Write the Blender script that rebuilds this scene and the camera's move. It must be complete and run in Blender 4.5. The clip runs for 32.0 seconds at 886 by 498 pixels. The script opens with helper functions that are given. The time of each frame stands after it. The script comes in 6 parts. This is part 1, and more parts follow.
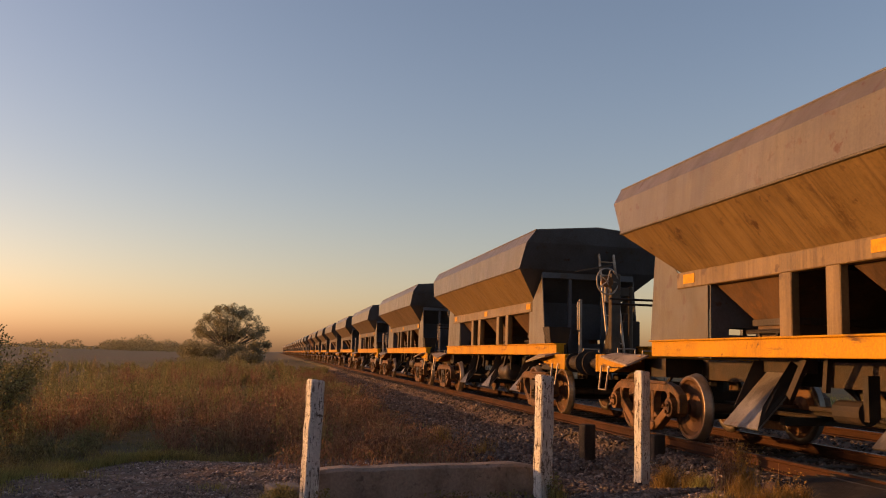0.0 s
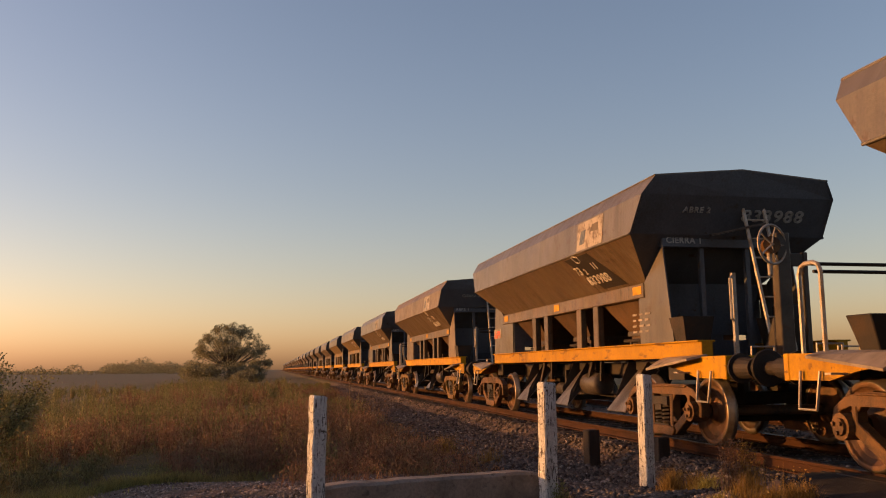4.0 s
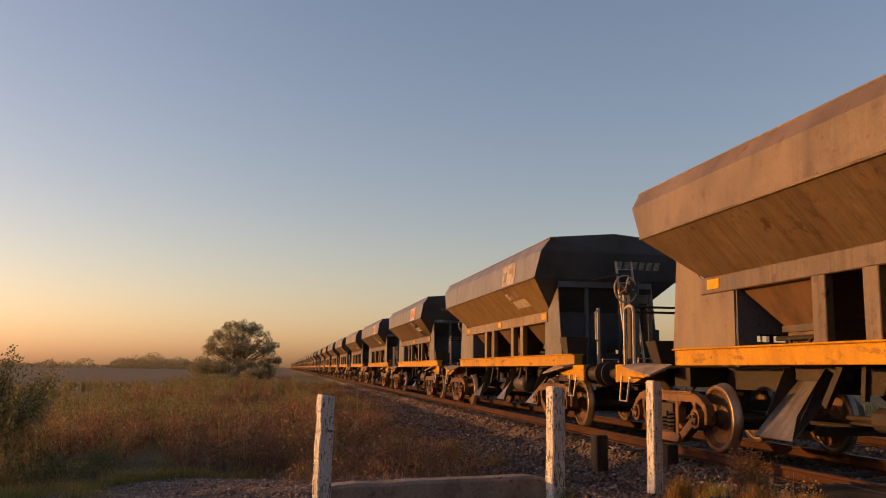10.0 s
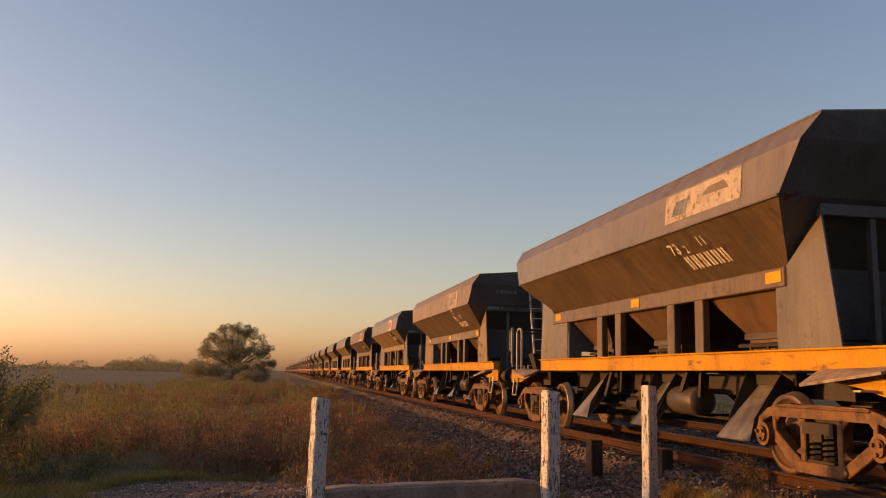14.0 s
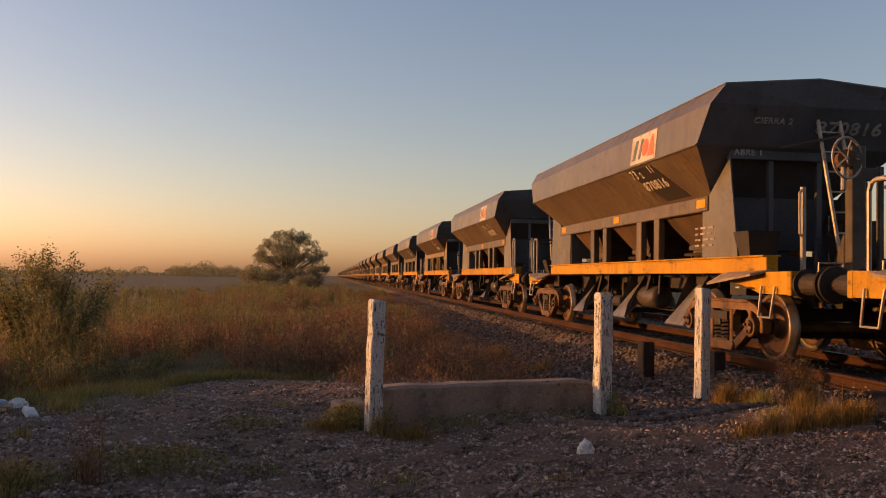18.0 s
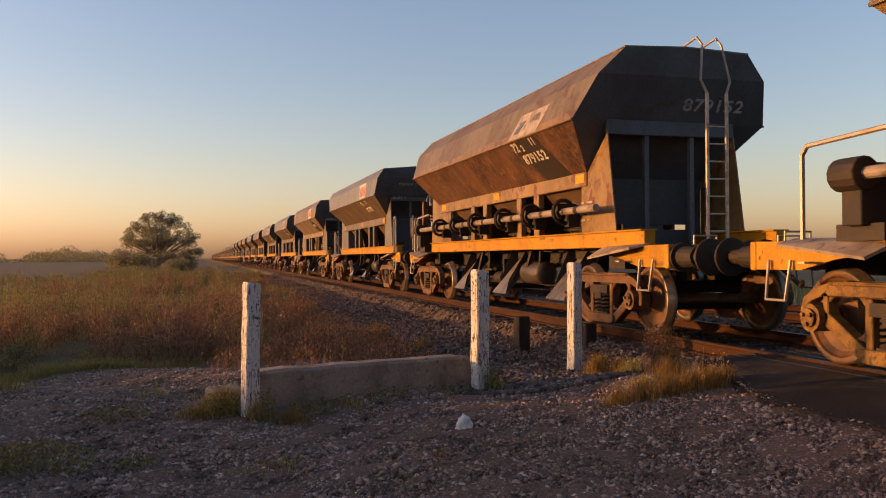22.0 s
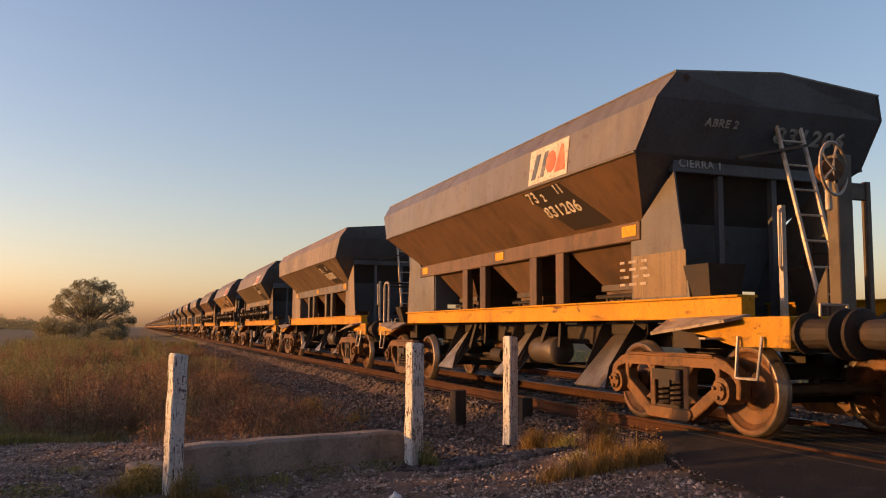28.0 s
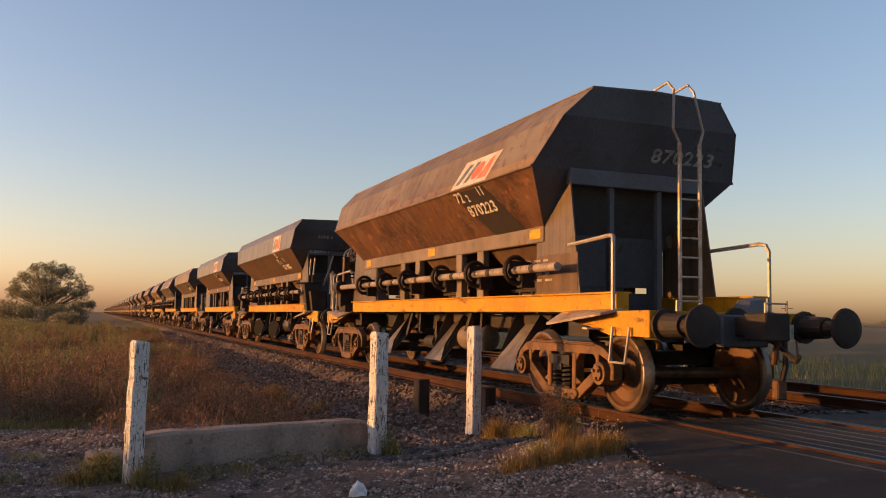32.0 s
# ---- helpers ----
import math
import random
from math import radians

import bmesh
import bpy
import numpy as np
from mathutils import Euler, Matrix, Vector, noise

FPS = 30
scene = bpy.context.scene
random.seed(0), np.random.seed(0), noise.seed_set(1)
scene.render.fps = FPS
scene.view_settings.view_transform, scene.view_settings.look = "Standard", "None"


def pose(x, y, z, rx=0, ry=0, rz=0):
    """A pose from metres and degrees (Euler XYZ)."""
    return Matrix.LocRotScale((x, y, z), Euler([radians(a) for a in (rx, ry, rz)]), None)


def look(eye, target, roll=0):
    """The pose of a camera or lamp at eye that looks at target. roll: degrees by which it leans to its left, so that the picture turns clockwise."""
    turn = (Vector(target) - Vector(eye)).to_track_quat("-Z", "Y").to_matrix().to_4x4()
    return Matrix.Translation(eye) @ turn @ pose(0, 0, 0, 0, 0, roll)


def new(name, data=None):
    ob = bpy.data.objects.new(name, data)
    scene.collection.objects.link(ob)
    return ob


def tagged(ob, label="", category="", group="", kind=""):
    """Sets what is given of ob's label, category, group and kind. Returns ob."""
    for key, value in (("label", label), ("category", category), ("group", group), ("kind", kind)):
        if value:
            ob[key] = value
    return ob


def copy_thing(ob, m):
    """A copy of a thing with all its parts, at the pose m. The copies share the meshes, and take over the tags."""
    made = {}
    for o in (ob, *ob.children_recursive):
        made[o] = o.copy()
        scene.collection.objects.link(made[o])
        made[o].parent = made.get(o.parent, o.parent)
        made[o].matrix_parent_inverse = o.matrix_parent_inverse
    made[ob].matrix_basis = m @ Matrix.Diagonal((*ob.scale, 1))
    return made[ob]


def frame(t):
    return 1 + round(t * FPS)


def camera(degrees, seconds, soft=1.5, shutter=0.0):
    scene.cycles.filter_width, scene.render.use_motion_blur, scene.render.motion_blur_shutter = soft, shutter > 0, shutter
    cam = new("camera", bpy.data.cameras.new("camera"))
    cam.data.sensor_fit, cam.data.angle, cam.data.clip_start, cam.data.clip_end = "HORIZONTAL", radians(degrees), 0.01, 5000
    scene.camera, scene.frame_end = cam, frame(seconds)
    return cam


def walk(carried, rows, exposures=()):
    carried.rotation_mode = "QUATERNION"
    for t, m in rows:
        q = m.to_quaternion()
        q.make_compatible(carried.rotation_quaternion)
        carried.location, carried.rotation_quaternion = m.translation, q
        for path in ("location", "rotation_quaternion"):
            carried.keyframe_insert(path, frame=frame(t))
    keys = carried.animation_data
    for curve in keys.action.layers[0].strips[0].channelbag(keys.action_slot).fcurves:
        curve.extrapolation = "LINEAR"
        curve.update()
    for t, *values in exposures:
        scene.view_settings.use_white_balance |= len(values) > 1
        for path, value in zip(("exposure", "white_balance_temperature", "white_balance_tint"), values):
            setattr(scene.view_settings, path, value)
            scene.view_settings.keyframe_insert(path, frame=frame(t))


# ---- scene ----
cam = camera(54.88, 32.0, soft=1.05)
PATH = (
    (0.0, -0.014, -0.026, 1.064, 97.2, -1.75, -11.21),
    (0.5, -0.03, -0.013, 1.061, 97.37, -1.95, -11.26),
    (1.0, -0.029, -0.016, 1.062, 97.44, -1.81, -11.21),
    (1.5, -0.023, -0.019, 1.061, 97.51, -1.47, -11.08),
    (2.0, -0.018, -0.024, 1.065, 97.65, -1.1, -11.1),
    (2.5, -0.009, -0.05, 1.068, 97.79, -0.22, -11.06),
    (3.0, -0.004, -0.056, 1.069, 97.92, 0.36, -11.08),
    (3.5, -0.007, -0.059, 1.064, 98.02, 0.36, -11.1),
    (4.0, -0.013, -0.057, 1.065, 97.93, 0.48, -11.09),
    (4.5, -0.015, -0.041, 1.062, 98.0, 0.23, -11.1),
    (6.5, -0.007, -0.03, 1.057, 97.82, -0.25, -10.98),
    (7.0, -0.008, -0.045, 1.062, 97.54, -0.13, -11.07),
    (7.5, -0.009, -0.028, 1.059, 97.57, -0.57, -11.13),
    (8.0, -0.006, -0.041, 1.067, 97.58, -0.29, -11.01),
    (8.5, -0.006, -0.019, 1.061, 97.75, -0.82, -10.73),
    (9.0, -0.012, -0.036, 1.065, 97.83, -0.76, -10.45),
    (9.5, -0.015, -0.04, 1.064, 97.96, -0.83, -10.51),
    (10.0, -0.007, -0.023, 1.068, 98.03, -0.78, -10.51),
    (10.5, -0.005, -0.027, 1.061, 98.18, -0.93, -10.6),
    (11.0, -0.001, -0.031, 1.061, 98.28, -0.93, -10.67),
    (11.5, -0.008, -0.02, 1.065, 98.37, -1.0, -10.73),
    (12.0, -0.017, -0.017, 1.056, 98.5, -1.11, -10.57),
    (12.5, -0.014, -0.035, 1.066, 98.46, -0.94, -10.41),
    (13.0, -0.005, -0.052, 1.064, 98.37, -0.52, -10.47),
    (13.5, -0.005, -0.051, 1.064, 98.2, -0.54, -10.51),
    (14.0, -0.007, -0.015, 1.061, 98.31, -1.14, -10.83),
    (14.5, 0.013, 0.01, 1.067, 98.34, -1.25, -15.58),
    (15.0, 0.015, 0.013, 1.068, 98.44, -2.53, -16.68),
    (15.5, 0.037, -0.015, 1.075, 98.66, -2.76, -19.82),
    (17.5, -0.014, -0.038, 1.055, 95.28, -1.19, -16.0),
    (18.0, -0.041, -0.027, 1.04, 91.91, -0.99, -7.45),
    (18.5, -0.042, 0.011, 1.042, 90.96, 0.52, -3.72),
    (19.0, -0.041, 0.006, 1.04, 90.73, 1.11, -3.46),
    (19.5, -0.037, -0.065, 1.039, 90.68, 0.9, -3.7),
    (20.0, -0.028, -0.104, 1.049, 90.69, 1.01, -5.64),
    (20.5, -0.02, -0.1, 1.049, 90.7, 0.95, -10.13),
    (21.0, -0.015, 0.005, 1.049, 90.45, 0.63, -14.17),
    (21.5, -0.017, -0.013, 1.048, 89.99, 0.49, -15.51),
    (22.0, -0.018, -0.005, 1.045, 90.54, 0.28, -15.57),
    (22.5, -0.017, -0.01, 1.042, 92.93, -1.5, -15.58),
    (23.0, -0.013, 0.033, 1.049, 94.07, -1.52, -17.41),
    (23.5, -0.014, 0.063, 1.049, 94.2, -1.06, -18.4),
    (24.0, -0.015, 0.05, 1.052, 94.52, -0.94, -19.06),
    (24.5, -0.005, 0.038, 1.049, 94.63, -1.06, -19.08),
    (25.0, 0.017, 0.048, 1.05, 94.69, -1.22, -19.44),
    (25.5, 0.028, 0.027, 1.055, 94.81, -1.05, -19.61),
    (27.5, 0.037, 0.029, 1.051, 95.26, -0.79, -18.96),
    (28.0, 0.045, 0.021, 1.054, 95.35, -0.35, -19.57),
    (28.5, 0.054, 0.011, 1.055, 95.44, -0.32, -19.71),
    (29.0, 0.058, 0.011, 1.062, 95.28, -1.06, -19.87),
    (29.5, 0.05, -0.011, 1.057, 95.04, -1.11, -19.95),
    (30.0, 0.036, 0.003, 1.06, 94.97, -1.27, -20.05),
    (30.5, 0.035, 0.025, 1.055, 94.44, -1.48, -21.26),
    (31.0, 0.028, 0.024, 1.064, 94.58, -1.56, -22.19),
    (31.5, 0.032, 0.029, 1.071, 94.65, -1.59, -22.26),
    (32.0, 0.029, 0.012, 1.071, 94.6, -1.01, -21.99),
)

EXPOSURE = ((0, 1.05, 6850, 12), (13.5, 1.05, 6850, 12), (15, 1.28, 6850, 12), (17.5, 1.1, 6750, 12), (19, .95, 6650, 12), (20.5, 1.05, 6450, 11), (21.5, 1.25, 6300, 10), (22.5, 1.3, 6250, 10), (25, 1.33, 6250, 10), (32, 1.33, 6250, 10))
walk(cam, [(t, pose(x, y, z, rx, ry, rz)) for t, x, y, z, rx, ry, rz in PATH], EXPOSURE)

# world: low sun behind a hazy evening sky
SUN_AZ, SUN_EL = 71.0, 4.5     # degrees left of the line's far end; above the horizon
world = bpy.data.worlds.new("evening_sky")
scene.world = world
world.use_nodes = True
wn = world.node_tree.nodes
sky = wn.new("ShaderNodeTexSky")
sky.sky_type = "NISHITA"
sky.sun_disc = False
sky.sun_elevation = radians(4.0)
sky.sun_rotation = radians(-SUN_AZ)
sky.air_density, sky.dust_density, sky.ozone_density = 1.0, 1.5, 2.5
sky.altitude = 30
wn["Background"].inputs["Strength"].default_value = 0.16
warm = wn.new("ShaderNodeMix")          # evening haze tints the whole sky alike
warm.data_type, warm.blend_type = "RGBA", "MULTIPLY"
warm.inputs[0].default_value = 1.0
warm.inputs[7].default_value = (1.56, 1.085, 0.985, 1)
world.node_tree.links.new(sky.outputs[0], warm.inputs[6])
pale = wn.new("ShaderNodeHueSaturation")  # paler, brighter haze low over the horizon
pale.inputs["Saturation"].default_value, pale.inputs["Value"].default_value = 0.86, 1.11
way = wn.new("ShaderNodeTexCoord")
split = wn.new("ShaderNodeSeparateXYZ")
fall = wn.new("ShaderNodeMapRange")
fall.interpolation_type = "SMOOTHSTEP"
fall.inputs[1].default_value, fall.inputs[2].default_value = 0.0, 0.22
fall.inputs[3].default_value, fall.inputs[4].default_value = 1.0, 0.0
haze = wn.new("ShaderNodeMix")
haze.data_type = "RGBA"
for a, b in ((way.outputs["Generated"], split.inputs[0]), (split.outputs["Z"], fall.inputs[0]), (fall.outputs[0], haze.inputs[0]), (warm.outputs[2], pale.inputs["Color"]),
             (warm.outputs[2], haze.inputs[6]), (pale.outputs[0], haze.inputs[7]), (haze.outputs[2], wn["Background"].inputs["Color"])):
    world.node_tree.links.new(a, b)
lamp = bpy.data.lights.new("sun", "SUN")
lamp.energy, lamp.angle, lamp.color = 2.85, radians(0.7), (1.0, 0.46, 0.12)
sun = new("sun", lamp)
az, el = radians(SUN_AZ), radians(SUN_EL)
sun_way = Vector((-math.sin(az) * math.cos(el), math.cos(az) * math.cos(el), math.sin(el)))
sun.matrix_world = look(sun_way * 50, (0, 0, 0))

# ---------------------------------------------------------------- geometry helpers
class Geo:
    """Vertices and faces of one mesh."""
    def __init__(self):
        self.v, self.f = [], []

    def add(self, vs, fs):
        n = len(self.v)
        self.v += [tuple(p) for p in vs]
        self.f += [tuple(i + n for i in f) for f in fs]
        return self

    def box(self, x0, x1, y0, y1, z0, z1):
        x0, x1 = min(x0, x1), max(x0, x1)
        y0, y1 = min(y0, y1), max(y0, y1)
        return self.add([(x, y, z) for z in (z0, z1) for x, y in ((x0, y0), (x1, y0), (x1, y1), (x0, y1))],
                        [(3, 2, 1, 0), (4, 5, 6, 7), (0, 1, 5, 4), (1, 2, 6, 5), (2, 3, 7, 6), (3, 0, 4, 7)])

    def loft(self, a, b, caps=True):
        """A solid between two outlines of the same count."""
        n = len(a)
        fs = [(i, (i + 1) % n, n + (i + 1) % n, n + i) for i in range(n)]
        if caps:
            fs += [tuple(reversed(range(n))), tuple(range(n, 2 * n))]
        return self.add(list(a) + list(b), fs)

    def plate(self, pts, t):
        """A flat plate of thickness t behind the outline pts."""
        a = [Vector(p) for p in pts]
        nrm = (a[1] - a[0]).cross(a[2] - a[0]).normalized() * t
        return self.loft(a, [p + nrm for p in a])

    def cyl(self, p, q, r, n=12, r2=None):
        p, q = Vector(p), Vector(q)
        d = (q - p).normalized()
        u = d.orthogonal().normalized()
        w = d.cross(u)
        r2 = r if r2 is None else r2
        ring = [(math.cos(k * math.tau / n), math.sin(k * math.tau / n)) for k in range(n)]
        return self.loft([p + (u * c + w * s) * r for c, s in ring], [q + (u * c + w * s) * r2 for c, s in ring])

    def tube(self, pts, r, n=6):
        """One bent bar through the points; a ring where the last point is the first again."""
        ps = [Vector(p) for p in pts]
        ring = len(ps) > 3 and (ps[0] - ps[-1]).length < 1e-4
        if ring:
            ps = ps[:-1]
        m = len(ps)
        vs, u = [], None
        for k, p in enumerate(ps):
            a = ps[k - 1] if k or ring else p
            b = ps[(k + 1) % m] if k < m - 1 or ring else p
            d = (b - p).normalized() + (p - a).normalized()
            d = d.normalized() if d.length > 1e-6 else (b - a).normalized()
            u = d.orthogonal() if u is None else u - d * u.dot(d)
            u = u.normalized() if u.length > 1e-6 else d.orthogonal().normalized()
            w = d.cross(u)
            vs += [p + (u * math.cos(j * math.tau / n) + w * math.sin(j * math.tau / n)) * r for j in range(n)]
        fs = [(k * n + j, k * n + (j + 1) % n, (k + 1) % m * n + (j + 1) % n, (k + 1) % m * n + j) for k in range(m if ring else m - 1) for j in range(n)]
        if not ring:
            fs += [tuple(reversed(range(n))), tuple(range((m - 1) * n, m * n))]
        return self.add(vs, fs)

    def lathe(self, prof, n=24, axis="x", at=(0, 0, 0)):
        """Turns the profile of (along, radius) round an axis."""
        vs, fs, m = [], [], len(prof)
        for k in range(n):
            c, s = math.cos(k * math.tau / n), math.sin(k * math.tau / n)
            for l, r in prof:
                p = (l, r * c, r * s) if axis == "x" else (r * c, l, r * s) if axis == "y" else (r * c, r * s, l)
                vs.append((p[0] + at[0], p[1] + at[1], p[2] + at[2]))
            for j in range(m - 1):
                a, b = k * m + j, (k + 1) % n * m + j
                fs.append((a, a + 1, b + 1, b))
        return self.add(vs, fs)

    def mesh(self, name, bevel=0.0):
        me = bpy.data.meshes.new(name)
        me.from_pydata(self.v, [], self.f)
        bm = bmesh.new()
        bm.from_mesh(me)
        bmesh.ops.remove_doubles(bm, verts=bm.verts, dist=1e-5)
        bmesh.ops.recalc_face_normals(bm, faces=bm.faces)
        if bevel:
            sharp = [e for e in bm.edges if len(e.link_faces) == 2 and e.calc_face_angle() > 0.5]
            bmesh.ops.bevel(bm, geom=sharp, offset=bevel, segments=1, affect="EDGES", clamp_overlap=True)
        bm.to_mesh(me)
        bm.free()
        return me


def part(name, geo, material, parent=None, label="", bevel=0.0, smooth=False):
    me = geo.mesh(name, bevel) if isinstance(geo, Geo) else geo
    me.materials.clear()
    me.materials.append(material)
    if smooth:
        me.shade_smooth()
    ob = new(name, me)
    if parent is not None:
        ob.parent = parent
    if label:
        ob["label"] = label
    return ob


# ---------------------------------------------------------------- materials
def mix_rgb(nt, fac, a, b):
    m = nt.nodes.new("ShaderNodeMix")
    m.data_type = "RGBA"
    for sock, val in ((m.inputs[0], fac), (m.inputs[6], a), (m.inputs[7], b)):
        if hasattr(val, "is_linked"):
            nt.links.new(val, sock)
        elif isinstance(val, (int, float)):
            sock.default_value = val
        else:
            sock.default_value = (*val, 1)
    return m.outputs[2]


def noise_fac(nt, vec, scale, lo, hi, detail=5.0, stretch=None):
    if stretch:
        mp = nt.nodes.new("ShaderNodeMapping")
        mp.inputs["Scale"].default_value = stretch
        nt.links.new(vec, mp.inputs["Vector"])
        vec = mp.outputs[0]
    n = nt.nodes.new("ShaderNodeTexNoise")
    n.inputs["Scale"].default_value, n.inputs["Detail"].default_value = scale, detail
    n.inputs["Roughness"].default_value = 0.62
    nt.links.new(vec, n.inputs["Vector"])
    r = nt.nodes.new("ShaderNodeMapRange")
    r.inputs[1].default_value, r.inputs[2].default_value = lo, hi
    nt.links.new(n.outputs[0], r.inputs[0])
    return r.outputs[0]


def material(name, base, second=None, third=None, scale=2.0, rough=0.6, metal=0.0, bump=0.15, fine=40.0, amount=(0.45, 0.65),
             amount3=(0.55, 0.68), stretch=None, stretch3=None, tint=0.0, spread=7.0, island=False, runs=None, chips=None, dent=0.0, spec=0.22, streaks=None):
    """Base colour with two layers of stains, fine grain and relief."""
    m = bpy.data.materials.new(name)
    m.use_nodes = True
    nt = m.node_tree
    bsdf = nt.nodes["Principled BSDF"]
    tc = nt.nodes.new("ShaderNodeTexCoord")
    info = nt.nodes.new("ShaderNodeObjectInfo")
    off = nt.nodes.new("ShaderNodeVectorMath")
    off.operation = "MULTIPLY_ADD"
    off.inputs[1].default_value = (1, 1, 1)
    rnd = nt.nodes.new("ShaderNodeMath")
    rnd.operation = "MULTIPLY"
    rnd.inputs[1].default_value = spread
    nt.links.new(info.outputs["Random"], rnd.inputs[0])
    nt.links.new(tc.outputs["Object"], off.inputs[0])
    nt.links.new(rnd.outputs[0], off.inputs[2])
    vec = off.outputs[0]
    col = base
    if second:
        col = mix_rgb(nt, noise_fac(nt, vec, scale, *amount, stretch=stretch), base, second)
    if third:
        col = mix_rgb(nt, noise_fac(nt, vec, scale * 2.7, *amount3, stretch=stretch3), col, third)
    if chips:      # (colour, low, high): small sharp-edged patches of bare rust, thicker where a broad noise allows
        broad, fleck = noise_fac(nt, vec, scale * 0.8, 0.40, 0.62), noise_fac(nt, vec, scale * 6, chips[1], chips[2], 6.0)
        both_fac = nt.nodes.new("ShaderNodeMath")
        both_fac.operation = "MULTIPLY"
        nt.links.new(broad, both_fac.inputs[0])
        nt.links.new(fleck, both_fac.inputs[1])
        clamp = nt.nodes.new("ShaderNodeClamp")
        nt.links.new(both_fac.outputs[0], clamp.inputs[0])
        col = mix_rgb(nt, clamp.outputs[0], col, chips[0])
    if runs:       # (colour, strength): dirt that has run down the sheet
        drip = noise_fac(nt, vec, 1.0, 0.47, 0.70, 4.0, stretch=(1.0, 4.0, 0.45))
        area = nt.nodes.new("ShaderNodeMath")
        area.operation, area.use_clamp = "MULTIPLY", True
        nt.links.new(noise_fac(nt, vec, 0.55, 0.40, 0.62, 3.0), area.inputs[1])
        nt.links.new(drip, area.inputs[0])
        drip = area.outputs[0]
        less = nt.nodes.new("ShaderNodeMath")
        less.operation, less.use_clamp = "MULTIPLY", True
        less.inputs[1].default_value = runs[1]
        nt.links.new(drip, less.inputs[0])
        col = mix_rgb(nt, less.outputs[0], col, runs[0])
    if streaks:    # (colour, strength): fine rain streaks straight down the sheet
        thin = noise_fac(nt, vec, 1.0, 0.46, 0.72, 3.0, stretch=(0.5, 16.0, 0.5))
        some = nt.nodes.new("ShaderNodeMath")
        some.operation, some.use_clamp = "MULTIPLY", True
        some.inputs[1].default_value = streaks[1]
        nt.links.new(thin, some.inputs[0])
        col = mix_rgb(nt, some.outputs[0], col, streaks[0])
    grain = noise_fac(nt, vec, fine, 0.25, 0.75, 4.0)
    hsv = nt.nodes.new("ShaderNodeHueSaturation")
    if hasattr(col, "is_linked"):
        nt.links.new(col, hsv.inputs["Color"])
    else:
        hsv.inputs["Color"].default_value = (*col, 1)
    val = nt.nodes.new("ShaderNodeMapRange")
    val.inputs[3].default_value, val.inputs[4].default_value = 0.8, 1.2
    nt.links.new(grain, val.inputs[0])
    out_val = val.outputs[0]
    if tint or island:
        tv = nt.nodes.new("ShaderNodeMapRange")
        tv.inputs[3].default_value, tv.inputs[4].default_value = 1 - tint, 1 + tint
        src = nt.nodes.new("ShaderNodeNewGeometry").outputs["Random Per Island"] if island else info.outputs["Random"]
        nt.links.new(src, tv.inputs[0])
        mu = nt.nodes.new("ShaderNodeMath")
        mu.operation = "MULTIPLY"
        nt.links.new(out_val, mu.inputs[0])
        nt.links.new(tv.outputs[0], mu.inputs[1])
        out_val = mu.outputs[0]
    nt.links.new(out_val, hsv.inputs["Value"])
    nt.links.new(hsv.outputs[0], bsdf.inputs["Base Color"])
    bsdf.inputs["Metallic"].default_value = metal
    bsdf.inputs["Specular IOR Level"].default_value = spec
    rr = nt.nodes.new("ShaderNodeMapRange")
    rr.inputs[3].default_value, rr.inputs[4].default_value = max(0.05, rough - 0.12), min(1, rough + 0.12)
    nt.links.new(grain, rr.inputs[0])
    nt.links.new(rr.outputs[0], bsdf.inputs["Roughness"])
    if bump:
        bp = nt.nodes.new("ShaderNodeBump")
        bp.inputs["Strength"].default_value, bp.inputs["Distance"].default_value = bump, 0.02
        nt.links.new(grain, bp.inputs["Height"])
        nt.links.new(bp.outputs[0], bsdf.inputs["Normal"])
        if dent:   # shallow waves in thin sheet
            wave = nt.nodes.new("ShaderNodeBump")
            wave.inputs["Strength"].default_value, wave.inputs["Distance"].default_value = 1.0, dent
            nt.links.new(noise_fac(nt, vec, 0.9, 0.2, 0.8, 2.0), wave.inputs["Height"])
            nt.links.new(wave.outputs[0], bp.inputs["Normal"])
    return m


GRIME = (0.036, 0.027, 0.020)
M_GREY = material("weathered_grey_paint", (0.135, 0.116, 0.096), (0.098, 0.083, 0.069), (0.11, 0.074, 0.048), 0.8, 0.40, 0.0, 0.10, 30,
                  amount=(0.36, 0.68), amount3=(0.60, 0.75), stretch=(1, .9, .55), stretch3=(1, 1.2, .9), tint=0.12, runs=(GRIME, .45), chips=((.075, .034, .018), .58, .64), dent=.05, spec=.32, streaks=((.06, .05, .042), .35))
# Body grey with the bluish shade of the unsunned ends put into its colour.
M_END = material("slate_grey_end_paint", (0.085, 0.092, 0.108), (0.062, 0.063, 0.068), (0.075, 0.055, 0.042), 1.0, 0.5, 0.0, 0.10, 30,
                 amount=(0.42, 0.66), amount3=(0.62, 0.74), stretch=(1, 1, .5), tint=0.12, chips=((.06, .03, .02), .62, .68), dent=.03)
M_SLOPE = material("dusty_slope_paint", (0.128, 0.088, 0.050), (0.084, 0.058, 0.037), (0.125, 0.066, 0.030), 1.1, 0.40, 0.0, 0.12, 30,
                   amount=(0.36, 0.68), amount3=(0.56, 0.72), stretch=(1.0, 1.1, 0.7), stretch3=(1.0, 1.3, 0.8), tint=0.16, runs=(GRIME, .5), chips=((.05, .026, .016), .54, .60), dent=.05, spec=.3, streaks=((.035, .026, .02), .6))
